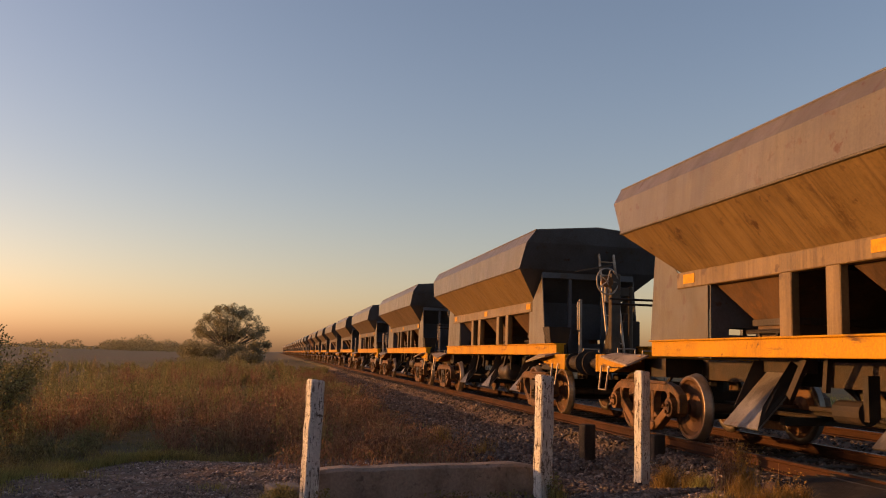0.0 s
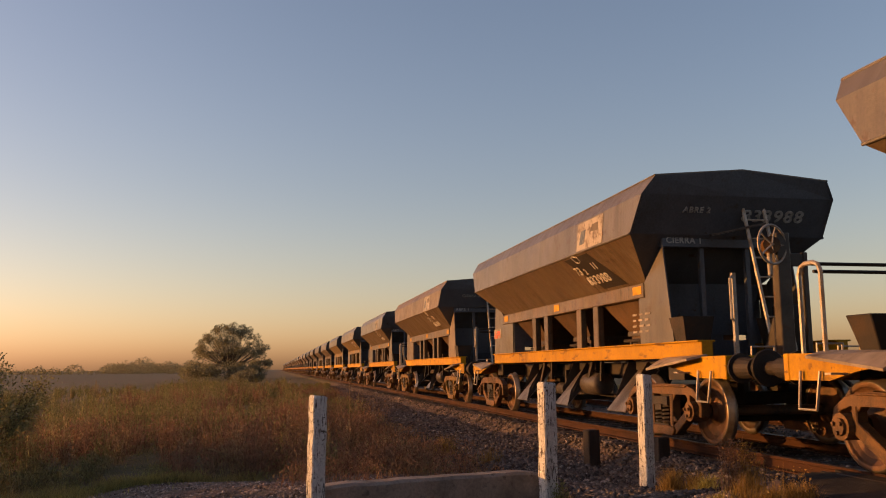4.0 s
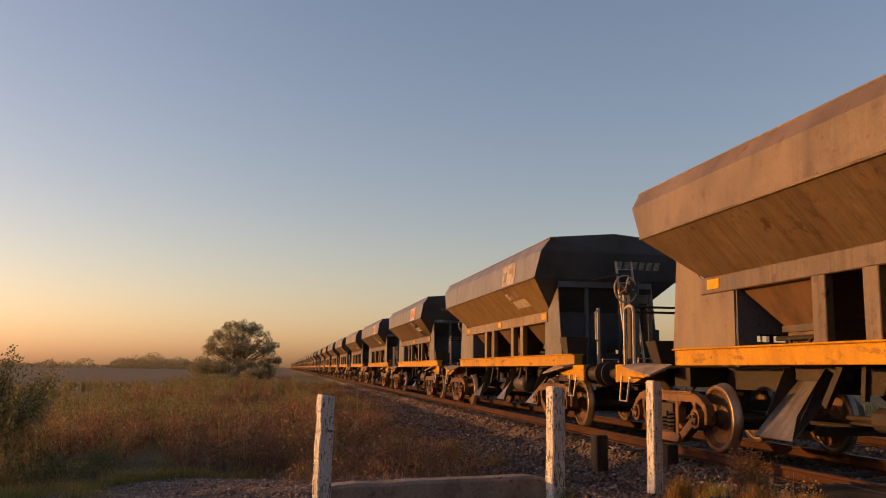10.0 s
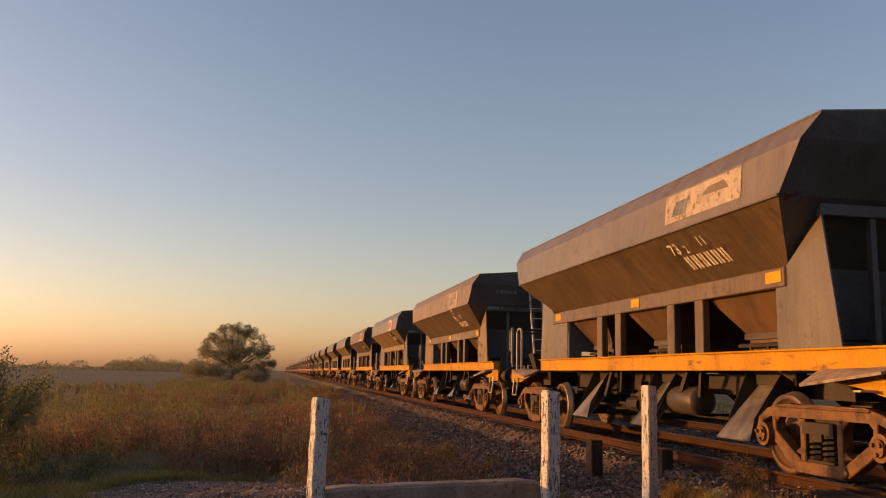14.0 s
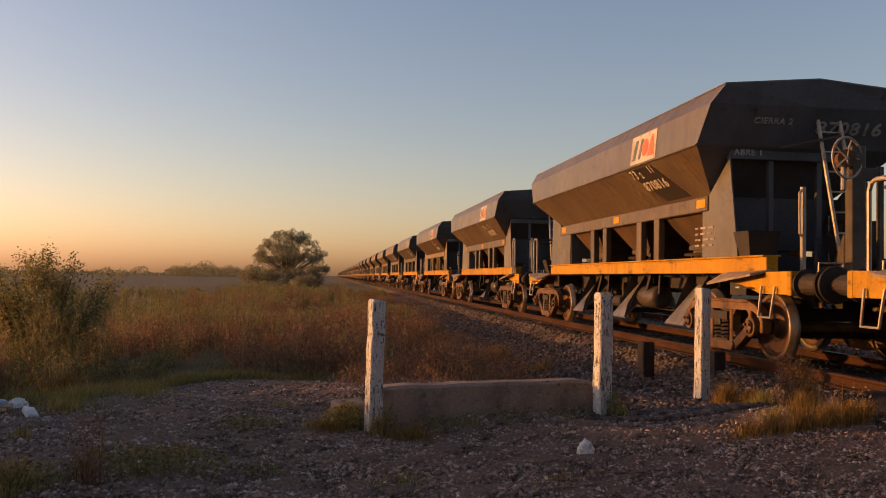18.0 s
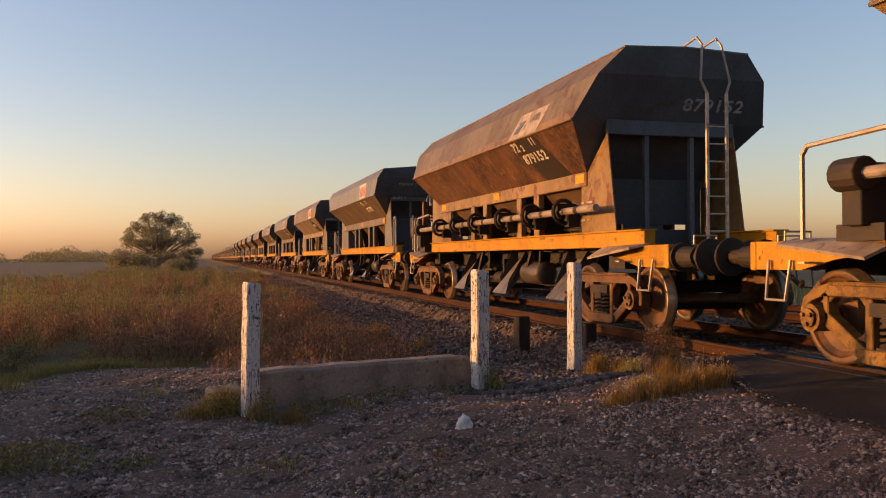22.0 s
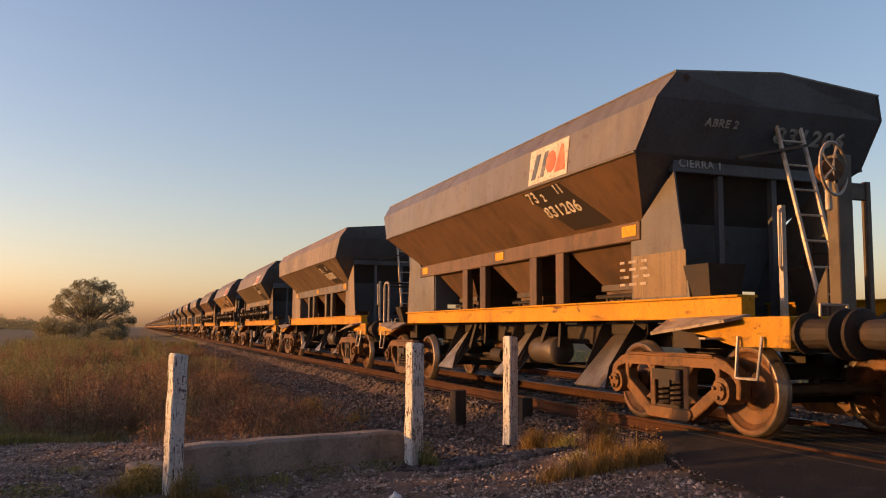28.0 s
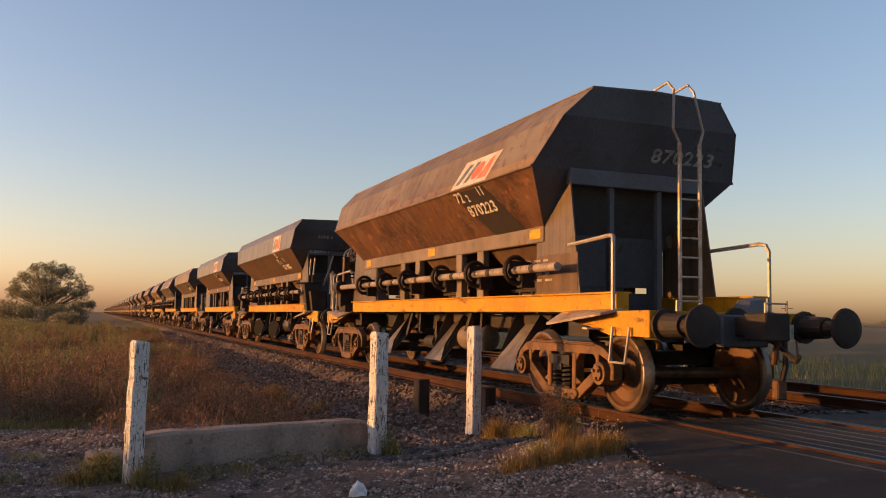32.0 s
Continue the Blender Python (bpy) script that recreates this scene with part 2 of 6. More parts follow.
M_RUSTY = material("rusted_brown_paint", (0.115, 0.054, 0.025), (0.076, 0.031, 0.015), (0.19, 0.082, 0.026), 1.7, 0.60, 0.0, 0.25, 26,
                   amount=(0.42, 0.60), amount3=(0.58, 0.66), stretch=(1, 0.9, 0.8), stretch3=(1, 1.0, 0.9), tint=0.12, runs=(GRIME, .7), chips=((.032, .017, .012), .46, .52), dent=.06, streaks=((.03, .018, .012), .5))
M_RUST_ROOF = material("rust_stained_roof_sheet", (0.150, 0.124, 0.098), (0.110, 0.084, 0.062), (0.090, 0.058, 0.042), 1.0, 0.6, 0.0, 0.15, 26,
                       amount=(0.42, 0.62), amount3=(0.55, 0.68), stretch=(1, 0.6, 0.5), tint=0.12, runs=(GRIME, .5), chips=((.09, .04, .022), .55, .62), dent=.06)
M_FUNNEL = material("dark_rusty_funnel", (0.095, 0.055, 0.030), (0.052, 0.032, 0.020), (0.11, 0.058, 0.026), 1.6, 0.5, 0.0, 0.15, 30, tint=0.15, stretch=(1, 1.6, .4), runs=(GRIME, .6))
M_OCHRE = material("scabbed_ochre_paint", (0.21, 0.132, 0.052), (0.15, 0.095, 0.04), (0.10, 0.036, 0.018), 1.0, 0.5, 0.0, 0.18, 26,
                   amount=(0.42, 0.64), amount3=(0.60, 0.64), stretch=(1, 0.8, 0.5), stretch3=(1, 1.0, 0.8), tint=0.08, runs=(GRIME, .5), chips=((.085, .034, .018), .50, .55), dent=.05)
M_GOLD = material("dusty_golden_paint", (0.195, 0.128, 0.056), (0.145, 0.094, 0.042), (0.12, 0.066, 0.03), 0.9, 0.42, 0.0, 0.12, 28, amount=(0.38, 0.68), amount3=(0.62, 0.76), stretch=(1, .9, .7), tint=0.06, runs=(GRIME, .5), chips=((.06, .03, .018), .58, .64), dent=.05, spec=.3, streaks=((.07, .042, .02), .7))
M_TAUPE = material("dull_taupe_paint", (0.17, 0.125, 0.085), (0.105, 0.078, 0.054), (0.10, 0.052, 0.030), 1.0, 0.5, 0.0, 0.12, 28,
                   amount=(0.42, 0.64), amount3=(0.60, 0.70), stretch=(1, 0.8, 0.4), stretch3=(1, 1.0, 0.8), tint=0.08, runs=(GRIME, .6), chips=((.095, .055, .034), .60, .68), dent=.05)
M_OLIVE = material("dull_olive_brown_paint", (0.098, 0.069, 0.034), (0.066, 0.047, 0.026), (0.085, 0.050, 0.026), 0.7, 0.40, 0.0, 0.10, 28, amount=(0.36, 0.70), amount3=(0.62, 0.80), stretch=(1, .9, .7), tint=0.06, runs=(GRIME, .5), dent=.05, spec=.3)
M_YELLOW = material("worn_yellow_paint", (0.40, 0.195, 0.006), (0.30, 0.14, 0.006), (0.10, 0.048, 0.018), 1.4, 0.55, 0.0, 0.10, 30,
                    amount=(0.45, 0.7), amount3=(0.58, 0.70), stretch=(1, 1, .6), stretch3=(1, .5, 2), tint=0.1, runs=(GRIME, .45), chips=((.06, .03, .016), .61, .67), spec=.15)
M_DARK = material("dark_underframe_steel", (0.028, 0.023, 0.020), (0.046, 0.030, 0.020), None, 3.0, 0.65, 0.2, 0.2, 40, tint=0.15)
M_BOGIE = material("oily_brown_cast_steel", (0.135, 0.064, 0.022), (0.045, 0.024, 0.013), (0.16, 0.080, 0.026), 4.0, 0.5, 0.1, 0.25, 50, tint=0.15, runs=(GRIME, .6))
M_BOGIE_OCHRE = material("ochre_painted_cast_steel", (0.17, 0.09, 0.018), (0.10, 0.052, 0.014), (0.06, 0.035, 0.02), 3.0, 0.6, 0.1, 0.25, 50, tint=0.1, chips=((.05, .028, .018), .5, .58))
M_WHEEL = material("brown_wheel_steel", (0.115, 0.058, 0.030), (0.04, 0.028, 0.021), None, 3.0, 0.55, 0.25, 0.15, 40, tint=0.12)
M_TREAD = material("worn_wheel_tread", (0.17, 0.14, 0.115), (0.10, 0.075, 0.058), None, 3.0, 0.42, 0.7, 0.03, 30)
M_PLATE = material("dull_chute_plate", (0.075, 0.060, 0.048), (0.046, 0.036, 0.030), (0.085, 0.05, 0.032), 2.5, 0.45, 0.2, 0.15, 40, tint=0.12, runs=(GRIME, .5))
M_RAILING = material("scuffed_handrail_paint", (0.30, 0.27, 0.24), (0.28, 0.2, 0.13), None, 6.0, 0.45, 0.2, 0.1, 60)
M_LADDER = material("pale_ladder_paint", (0.46, 0.40, 0.33), (0.27, 0.18, 0.11), None, 5.0, 0.5, 0.1, 0.1, 60)
M_WING = material("dusty_pale_wing_plate", (0.27, 0.22, 0.18), (0.17, 0.13, 0.10), (0.09, 0.06, 0.04), 2.5, 0.55, 0.1, 0.15, 40, tint=0.1, runs=(GRIME, .4))
M_CHUTE = material("scoured_chute_steel", (0.20, 0.182, 0.168), (0.075, 0.064, 0.056), (0.10, 0.06, 0.038), 1.8, 0.42, 0.25, 0.15, 40, amount=(.42, .62), amount3=(.56, .7), stretch=(1, 1.2, .6), tint=0.15, runs=(GRIME, .7))
M_RUBBER = material("black_rubber_sheet", (0.007, 0.0065, 0.0065), (0.012, 0.010, 0.009), None, 3.0, 0.85, 0.0, 0.1, 40, spec=.12)
M_STRIP = material("dull_steel_strip", (0.055, 0.040, 0.030), (0.03, 0.022, 0.018), None, 3.0, 0.5, 0.3, 0.1, 60, stretch=(1, .15, 1), spec=.3)
M_LETTER = material("faded_white_lettering", (0.50, 0.45, 0.38), (0.34, 0.28, 0.22), (0.15, 0.11, 0.08), 7.0, 0.6, 0.0, 0.0, 60, amount3=(.55, .68))
M_DIM = material("dim_grey_lettering", (0.33, 0.325, 0.31), (0.19, 0.18, 0.165), None, 9.0, 0.6, 0.0, 0.0, 60)
M_BLACK = material("faded_black_panel", (0.026, 0.020, 0.017), (0.06, 0.042, 0.030), None, 2.0, 0.55, 0.0, 0.05, 40, amount=(.62, .85), stretch=(1, 2, .4))
M_WHITE = material("weathered_white_panel", (0.47, 0.42, 0.36), (0.34, 0.29, 0.24), (0.16, 0.12, 0.09), 3.0, 0.55, 0.0, 0.03, 50, amount3=(.6, .72), chips=((.13, .10, .08), .56, .62))
M_WORN = material("worn_off_pale_panel", (0.34, 0.29, 0.235), (0.22, 0.18, 0.14), (0.12, 0.085, 0.06), 3.0, 0.55, 0.0, 0.05, 40, amount3=(.52, .66), runs=(GRIME, .4))
M_BLUE = material("faded_navy_emblem", (0.06, 0.075, 0.10), (0.16, 0.16, 0.16), None, 6.0, 0.55, 0.0, 0.0, 50)
M_RED = material("faded_red_emblem", (0.62, 0.10, 0.05), (0.50, 0.16, 0.09), None, 6.0, 0.55, 0.0, 0.0, 50)
M_MARK = material("amber_reflective_mark", (0.52, 0.26, 0.008), (0.36, 0.17, 0.008), None, 8.0, 0.5, 0.0, 0.0, 60, spec=.12)
M_RAIL = material("rusty_rail_web", (0.048, 0.020, 0.010), (0.028, 0.013, 0.008), None, 4.0, 0.85, 0.0, 0.25, 50, stretch=(1, .3, 1), spec=.12)
M_RAILTOP = material("worn_rail_head", (0.075, 0.046, 0.032), (0.040, 0.025, 0.018), None, 3.0, 0.45, 0.35, 0.04, 60, stretch=(1, .15, 1))
M_SLEEPER = material("old_timber_sleeper", (0.06, 0.043, 0.031), (0.036, 0.027, 0.021), None, 3.0, 0.85, 0.0, 0.4, 30, stretch=(.3, 2, 1), tint=.25)
M_POSTW = material("peeling_white_post_paint", (0.64, 0.61, 0.57), (0.46, 0.42, 0.38), (0.07, 0.052, 0.038), 5.0, 0.8, 0.0, 0.7, 40,
                   amount=(0.42, 0.70), amount3=(0.56, 0.62), stretch=(2.0, 2.0, 0.3), stretch3=(4.0, 4.0, 0.45), chips=((.10, .078, .06), .54, .60))
M_STUB = material("dark_tarred_timber", (0.035, 0.027, 0.022), (0.06, 0.045, 0.035), None, 4.0, 0.8, 0.0, 0.4, 40, stretch=(2, 2, .3))
M_CONC = material("stained_concrete", (0.29, 0.225, 0.18), (0.17, 0.13, 0.102), (0.12, 0.094, 0.074), 2.2, 0.9, 0.0, 0.5, 35, amount3=(0.60, 0.82), chips=((.10, .08, .064), .56, .68))

# ---------------------------------------------------------------- the ground, tracks and crossing
XC = 6.735           # centre line of the track, metres right of the camera
XC2 = 11.15          # centre line of the second track
ROAD_X, ROAD_Y0, ROAD_Y1 = 4.45, -5.0, 8.1


def smooth(a, b, x):
    t = np.clip((x - a) / (b - a), 0, 1)
    return t * t * (3 - 2 * t)


def ground_z(x, y):
    """Height of the ground over the plan; 0 is the top of the rails."""
    x, y = np.asarray(x, float), np.asarray(y, float)
    base = -0.38 - 0.18 * smooth(9.5, 14, y) * smooth(5.0, 0.0, x) - 0.35 * smooth(-6, -30, x) - 0.25 * smooth(16, 30, x)
    base += 0.06 * np.sin(x * 0.9 + 1.3) * np.sin(y * 0.7) + 0.025 * np.sin(x * 2.3 + y * 1.9)
    for c in (XC, XC2):
        lat = np.abs(x - c)
        shoulder = -0.20 - 0.62 * np.maximum(lat - 1.45, 0)
        base = np.maximum(base, shoulder)
    road = smooth(2.9, 4.7, x) * smooth(18.5, 15.5, x) * smooth(9.3, 7.6, y) * smooth(-8, -6, y)
    base = np.minimum(base, -0.19) * road + base * (1 - road)
    return base * (1 - road) + -0.165 * road


def axis(fine0, fine1, step, lo, hi, grow=1.13):
    mid = list(np.arange(fine0, fine1, step))
    up, s = [fine1], step
    while up[-1] < hi:
        s *= grow
        up.append(up[-1] + s)
    dn, s = [fine0], step
    while dn[-1] > lo:
        s *= grow
        dn.append(dn[-1] - s)
    return np.array(dn[:0:-1] + mid + up)


gx, gy = axis(-8, 15, 0.16, -3500, 3500), axis(1.5, 30, 0.16, -3000, 4500)
XX, YY = np.meshgrid(gx, gy)
ZZ = ground_z(XX, YY)
rough_patch = np.random.RandomState(3).normal(0, 0.012, XX.shape)
near_mask = (np.abs(XX - 3) < 14) & (YY > -5) & (YY < 40)
ZZ = ZZ + rough_patch * near_mask - 0.2 * smooth(60, 400, np.hypot(XX, YY))
nx, ny = len(gx), len(gy)
idx = np.arange(nx * ny).reshape(ny, nx)
quads = np.stack([idx[:-1, :-1], idx[:-1, 1:], idx[1:, 1:], idx[1:, :-1]], -1).reshape(-1, 4)
me = bpy.data.meshes.new("ground")
me.from_pydata(np.stack([XX, YY, ZZ], -1).reshape(-1, 3).tolist(), [], quads.tolist())
# share of green cover over the plan
grass = smooth(12.4, 15.0, YY + 0.25 * (XX + 1)) * smooth(4.2, 2.6, XX) + smooth(-2.6, -4.4, XX - 0.12 * (YY - 9)) + smooth(14, 17, XX) * smooth(8, 10, YY)
grass = np.clip(grass, 0, 1)
far = smooth(35, 60, np.hypot(np.minimum(XX, 0), 0) + 0.25 * np.abs(YY))
for attr, values in (("grass", grass), ("field", far)):
    a = me.attributes.new(attr, "FLOAT", "POINT")
    a.data.foreach_set("value", values.reshape(-1).astype(np.float32))


def ground_material():
    m = bpy.data.materials.new("gravel_soil_and_grass")
    m.use_nodes = True
    nt = m.node_tree
    bsdf = nt.nodes["Principled BSDF"]
    tc = nt.nodes.new("ShaderNodeTexCoord").outputs["Object"]
    soil = mix_rgb(nt, noise_fac(nt, tc, 0.9, 0.4, 0.65), (0.128, 0.079, 0.057), (0.172, 0.109, 0.079))
    soil = mix_rgb(nt, noise_fac(nt, tc, 26, 0.5, 0.62), soil, (0.20, 0.142, 0.112))
    soil = mix_rgb(nt, noise_fac(nt, tc, 60, 0.55, 0.66), soil, (0.048, 0.040, 0.034))
    turf = mix_rgb(nt, noise_fac(nt, tc, 0.5, 0.4, 0.65), (0.125, 0.100, 0.042), (0.17, 0.115, 0.058))
    turf = mix_rgb(nt, noise_fac(nt, tc, 14, 0.5, 0.7), turf, (0.05, 0.048, 0.02))
    crop = mix_rgb(nt, noise_fac(nt, tc, 0.02, 0.4, 0.6, stretch=(0.3, 2.0, 1)), (0.150, 0.118, 0.066), (0.165, 0.112, 0.066))
    at = nt.nodes.new("ShaderNodeAttribute")
    at.attribute_name = "grass"
    af = nt.nodes.new("ShaderNodeAttribute")
    af.attribute_name = "field"
    edge = nt.nodes.new("ShaderNodeMath")
    edge.operation = "MULTIPLY_ADD"
    nt.links.new(noise_fac(nt, tc, 2.2, 0.3, 0.7), edge.inputs[0])
    edge.inputs[1].default_value = 0.9
    edge.inputs[2].default_value = -0.45
    ad = nt.nodes.new("ShaderNodeMath")
    ad.operation, ad.use_clamp = "ADD", True
    nt.links.new(at.outputs["Fac"], ad.inputs[0])
    nt.links.new(edge.outputs[0], ad.inputs[1])
    col = mix_rgb(nt, ad.outputs[0], soil, turf)
    col = mix_rgb(nt, af.outputs["Fac"], col, crop)
    nt.links.new(col, bsdf.inputs["Base Color"])
    bsdf.inputs["Roughness"].default_value = 0.95
    bsdf.inputs["Specular IOR Level"].default_value = 0.2
    bp = nt.nodes.new("ShaderNodeBump")
    bp.inputs["Strength"].default_value, bp.inputs["Distance"].default_value = 0.6, 0.03
    nt.links.new(noise_fac(nt, tc, 34, 0.2, 0.8), bp.inputs["Height"])
    nt.links.new(bp.outputs[0], bsdf.inputs["Normal"])
    return m


me.materials.append(ground_material())
me.shade_smooth()
ground = tagged(new("ground", me), "brown gravelly soil with grass, reaching to flat fields", "ground", kind="structure")

# rails
RAIL = [(-0.07, -0.16), (0.07, -0.16), (0.07, -0.145), (0.012, -0.13), (0.012, -0.045), (0.035, -0.035), (0.035, -0.004), (0.028, 0.0),
        (-0.028, 0.0), (-0.035, -0.004), (-0.035, -0.035), (-0.012, -0.045), (-0.012, -0.13), (-0.07, -0.145)]


def rail(x, label):
    ys = [-60, 0, 60, 150, 400, 1200]
    g = Geo()
    for a, b in zip(ys[:-1], ys[1:]):
        g.loft([(x + p, a, q) for p, q in RAIL], [(x + p, b, q) for p, q in RAIL], caps=False)
    me = g.mesh("rail")
    me.materials.append(M_RAIL)
    me.materials.append(M_RAILTOP)
    for p in me.polygons:
        p.material_index = 1 if p.center.z > -0.003 else 0
    return tagged(new("rail", me), label, "rail", kind="structure")


for c in (XC, XC2):
    for s in (-0.838 - 0.035, 0.838 + 0.035):
        rail(c + s, "rusty brown steel rail with a worn bright head")

# timber sleepers, half buried in the ballast
sleeper_me = Geo().box(-1.35, 1.35, -0.12, 0.12, -0.30, -0.165).mesh("sleeper", 0.012)
sleeper_me.materials.append(M_SLEEPER)
rs = random.Random(5)
for c in (XC, XC2):
    for k in range(70):
        y = 8.6 + k * 0.66 if c == XC else 8.5 + k * 0.66
        ob = tagged(new("sleeper", sleeper_me), "dark old timber sleeper bedded in ballast", "sleeper", "sleepers under the rails")
        ob.matrix_world = pose(c + rs.uniform(-.03, .03), y, rs.uniform(-.012, 0.004), 0, 0, rs.uniform(-1, 1))

# asphalt level crossing
M_ROAD = material("dark_worn_asphalt", (0.023, 0.018, 0.0155), (0.034, 0.026, 0.021), (0.013, 0.011, 0.010), 0.8, 0.85, 0.0, 0.5, 70, chips=((.05, .04, .033), .55, .62))
g = Geo()
rr = random.Random(9)
for x0, x1, z0, z1 in ((ROAD_X, XC - 0.95, -0.15, -0.022), (XC - 0.79, XC + 0.79, -0.026, -0.026), (XC + 0.95, XC2 - 0.95, -0.022, -0.022),
                       (XC2 - 0.79, XC2 + 0.79, -0.022, -0.022), (XC2 + 0.95, 16.5, -0.022, -0.12)):
    rows = []
    n = 26
    for k in range(n + 1):
        x = x0 + (x1 - x0) * k / n
        z = z0 + (z1 - z0) * k / n
        edge = ROAD_Y1 + rr.uniform(-0.2, 0.2) - 1.9 * max(0, 1 - (x - ROAD_X) / 0.7) * (x0 == ROAD_X)
        rows.append(((x, ROAD_Y0, z), (x, edge, z), (x, edge + 0.06, z - 0.16), (x, ROAD_Y0, z - 0.16)))
    for a, b in zip(rows[:-1], rows[1:]):
        g.loft(a, b, caps=False)
    g.add(rows[0], [(0, 1, 2, 3)]).add(rows[-1], [(3, 2, 1, 0)])
road = part("road", g, M_ROAD, label="dark asphalt road laid level with the rails")
tagged(road, category="road", kind="structure")
# steel edge strips of the flangeways and old planking in the crossing
strip_me = Geo().box(-.022, .022, ROAD_Y0, ROAD_Y1 - .15, -.05, 0).mesh("edge_strip", .004)
for k, (x, z) in enumerate(((5.64, -.034), (5.98, -.022), (6.18, -.023), (6.41, -.022), (6.72, -.022), (6.97, -.023), (7.21, -.022), (7.49, -.022), (7.84, -.019), (XC2 - .76, -.019), (XC2 + .76, -.019))):
    ob = part("edge_strip", strip_me, M_STRIP, road, "worn steel strip in the asphalt" if k == 0 else "")
    ob.location = (x, -.1 * (k % 3), z)


# ---------------------------------------------------------------- posts, parapet
def post(x, y, ztop, w, d, turn, lean, lab):
    z0 = float(ground_z(x, y)) - 0.12
    rp = random.Random(int(x * 100))
    rows = []
    n = 9
    for k in range(n + 1):
        z = z0 + (ztop - z0) * k / n
        c = 0.012
        ww, dd = w / 2 * (1 + rp.uniform(-.035, .035)), d / 2 * (1 + rp.uniform(-.035, .035))
        ox, oy = rp.uniform(-.004, .004), rp.uniform(-.004, .004)
        rows.append([(ox + a, oy + b, z) for a, b in ((-ww + c, -dd), (ww - c, -dd), (ww, -dd + c), (ww, dd - c), (ww - c, dd), (-ww + c, dd), (-ww, dd - c), (-ww, -dd + c))])
    top = [(p[0] * .86, p[1] * .86, ztop + 0.012 + (.012 if p[0] < 0 else 0)) for p in rows[-1]]
    g = Geo()
    for a, b in zip(rows[:-1], rows[1:]):
        g.loft(a, b, caps=False)
    g.loft(rows[-1], top)
    ob = part("fence_post", g, M_POSTW)
    ob.matrix_world = pose(x, y, 0, 0, lean, turn)
    return tagged(ob, lab, "fence post", "white posts beside the crossing")


post(0.38, 8.02, 0.80, 0.142, 0.112, 28, 1.0, "square timber post with peeling white paint beside a concrete parapet")
post(2.83, 8.75, 0.885, 0.17, 0.13, 22, 0.3, "thick timber post with peeling white paint at the parapet's end")
post(4.50, 10.0, 0.945, 0.16, 0.13, 25, 0.2, "greyish white timber post standing near the rails")
for x, y, zt in ((4.66, 12.3, 0.13), (5.30, 11.3, 0.08)):
    z0 = float(ground_z(x, y)) - .1
    ob = part("timber_stub", Geo().box(-.10, .10, -.08, .08, z0, zt), M_STUB, bevel=.012)
    ob.matrix_world = pose(x, y, 0, 0, 0, 14)
    tagged(ob, "short dark tarred timber stub in the ballast", "stub post", "dark stubs beside the rails")

g = Geo()
a, b = Vector((0.42, 8.42)), Vector((2.82, 8.98))
d = (b - a).normalized()
nrm = Vector((-d.y, d.x))
rk = random.Random(4)
rows = []
for k in range(15):
    p = a + (b - a) * (k / 14)
    zt = -0.045 + rk.uniform(-.007, .007) - (.02 if k in (0, 14) else 0)
    w0, w1 = rk.uniform(-.008, .008), rk.uniform(-.008, .008)
    rows.append([(p.x + nrm.x * q, p.y + nrm.y * q, z) for q, z in ((w0, -.75), (w1, zt - .03), (.03, zt), (.22, zt), (.25, zt - .03), (.25, -.75))])
for p, q in zip(rows[:-1], rows[1:]):
    g.loft(p, q, caps=False)
g.add(rows[0], [tuple(range(6))]).add(rows[-1], [tuple(range(5, -1, -1))])
tagged(part("culvert_parapet", g, M_CONC), "low stained concrete culvert parapet between two white posts", "parapet")
ob = part("concrete_block", Geo().box(-.16, .16, -.12, .12, -.2, .16), M_CONC, bevel=.02)
ob.matrix_world = pose(0.16, 8.5, -0.36, 4, 0, 20)
tagged(ob, "small broken concrete block beside the post", "concrete block")

# ---------------------------------------------------------------- the hopper wagons
PITCH = 15.30
WB, WR = 0.98, 0.455                  # half wheelbase, wheel radius
BOGIES = (-5.10, 4.99)                # bogie centres along the wagon
SHORT = 0.28                          # the hopper reaches less far at the front end than at the rear


def bar(g, p, q, w, x0, x1):
    """A flat bar in the side plane from p to q (y, z), w wide, from x0 to x1."""
    d = Vector((q[0] - p[0], q[1] - p[1])).normalized()
    n = Vector((-d.y, d.x)) * (w / 2)
    o = [(p[0] + n.x, p[1] + n.y), (p[0] - n.x, p[1] - n.y), (q[0] - n.x, q[1] - n.y), (q[0] + n.x, q[1] + n.y)]
    return g.loft([(x0, a, b) for a, b in o], [(x1, a, b) for a, b in o])


def wheelset_mesh(n=30):
    g = Geo()
    for s in (-1, 1):
        prof = [(-.95, .0), (-.95, .10), (-.885, .115), (-.85, .20), (-.865, .33), (-.90, .375), (-.925, .39), (-.925, .432), (-.915, WR), (-.835, WR + .004),
                (-.822, WR + .03), (-.80, WR + .03), (-.79, .40), (-.815, .37), (-.83, .33), (-.82, .2), (-.78, .12), (-.74, .085)]
        g.lathe([(-s * l, r) for l, r in (prof if n > 20 else prof[3:13])], n, "x")
    g.cyl((-1.2, 0, 0), (1.2, 0, 0), .07, 12)
    me = g.mesh("wheelset")
    me.materials.append(M_WHEEL)
    me.materials.append(M_TREAD)
    for p in me.polygons:
        r = math.hypot(p.center.y, p.center.z)
        p.material_index = 1 if r > .425 and .79 < abs(p.center.x) < .925 else 0
        p.use_smooth = r > .39
    return me


WHEELSET, WHEELSET_FAR = wheelset_mesh(), wheelset_mesh(16)


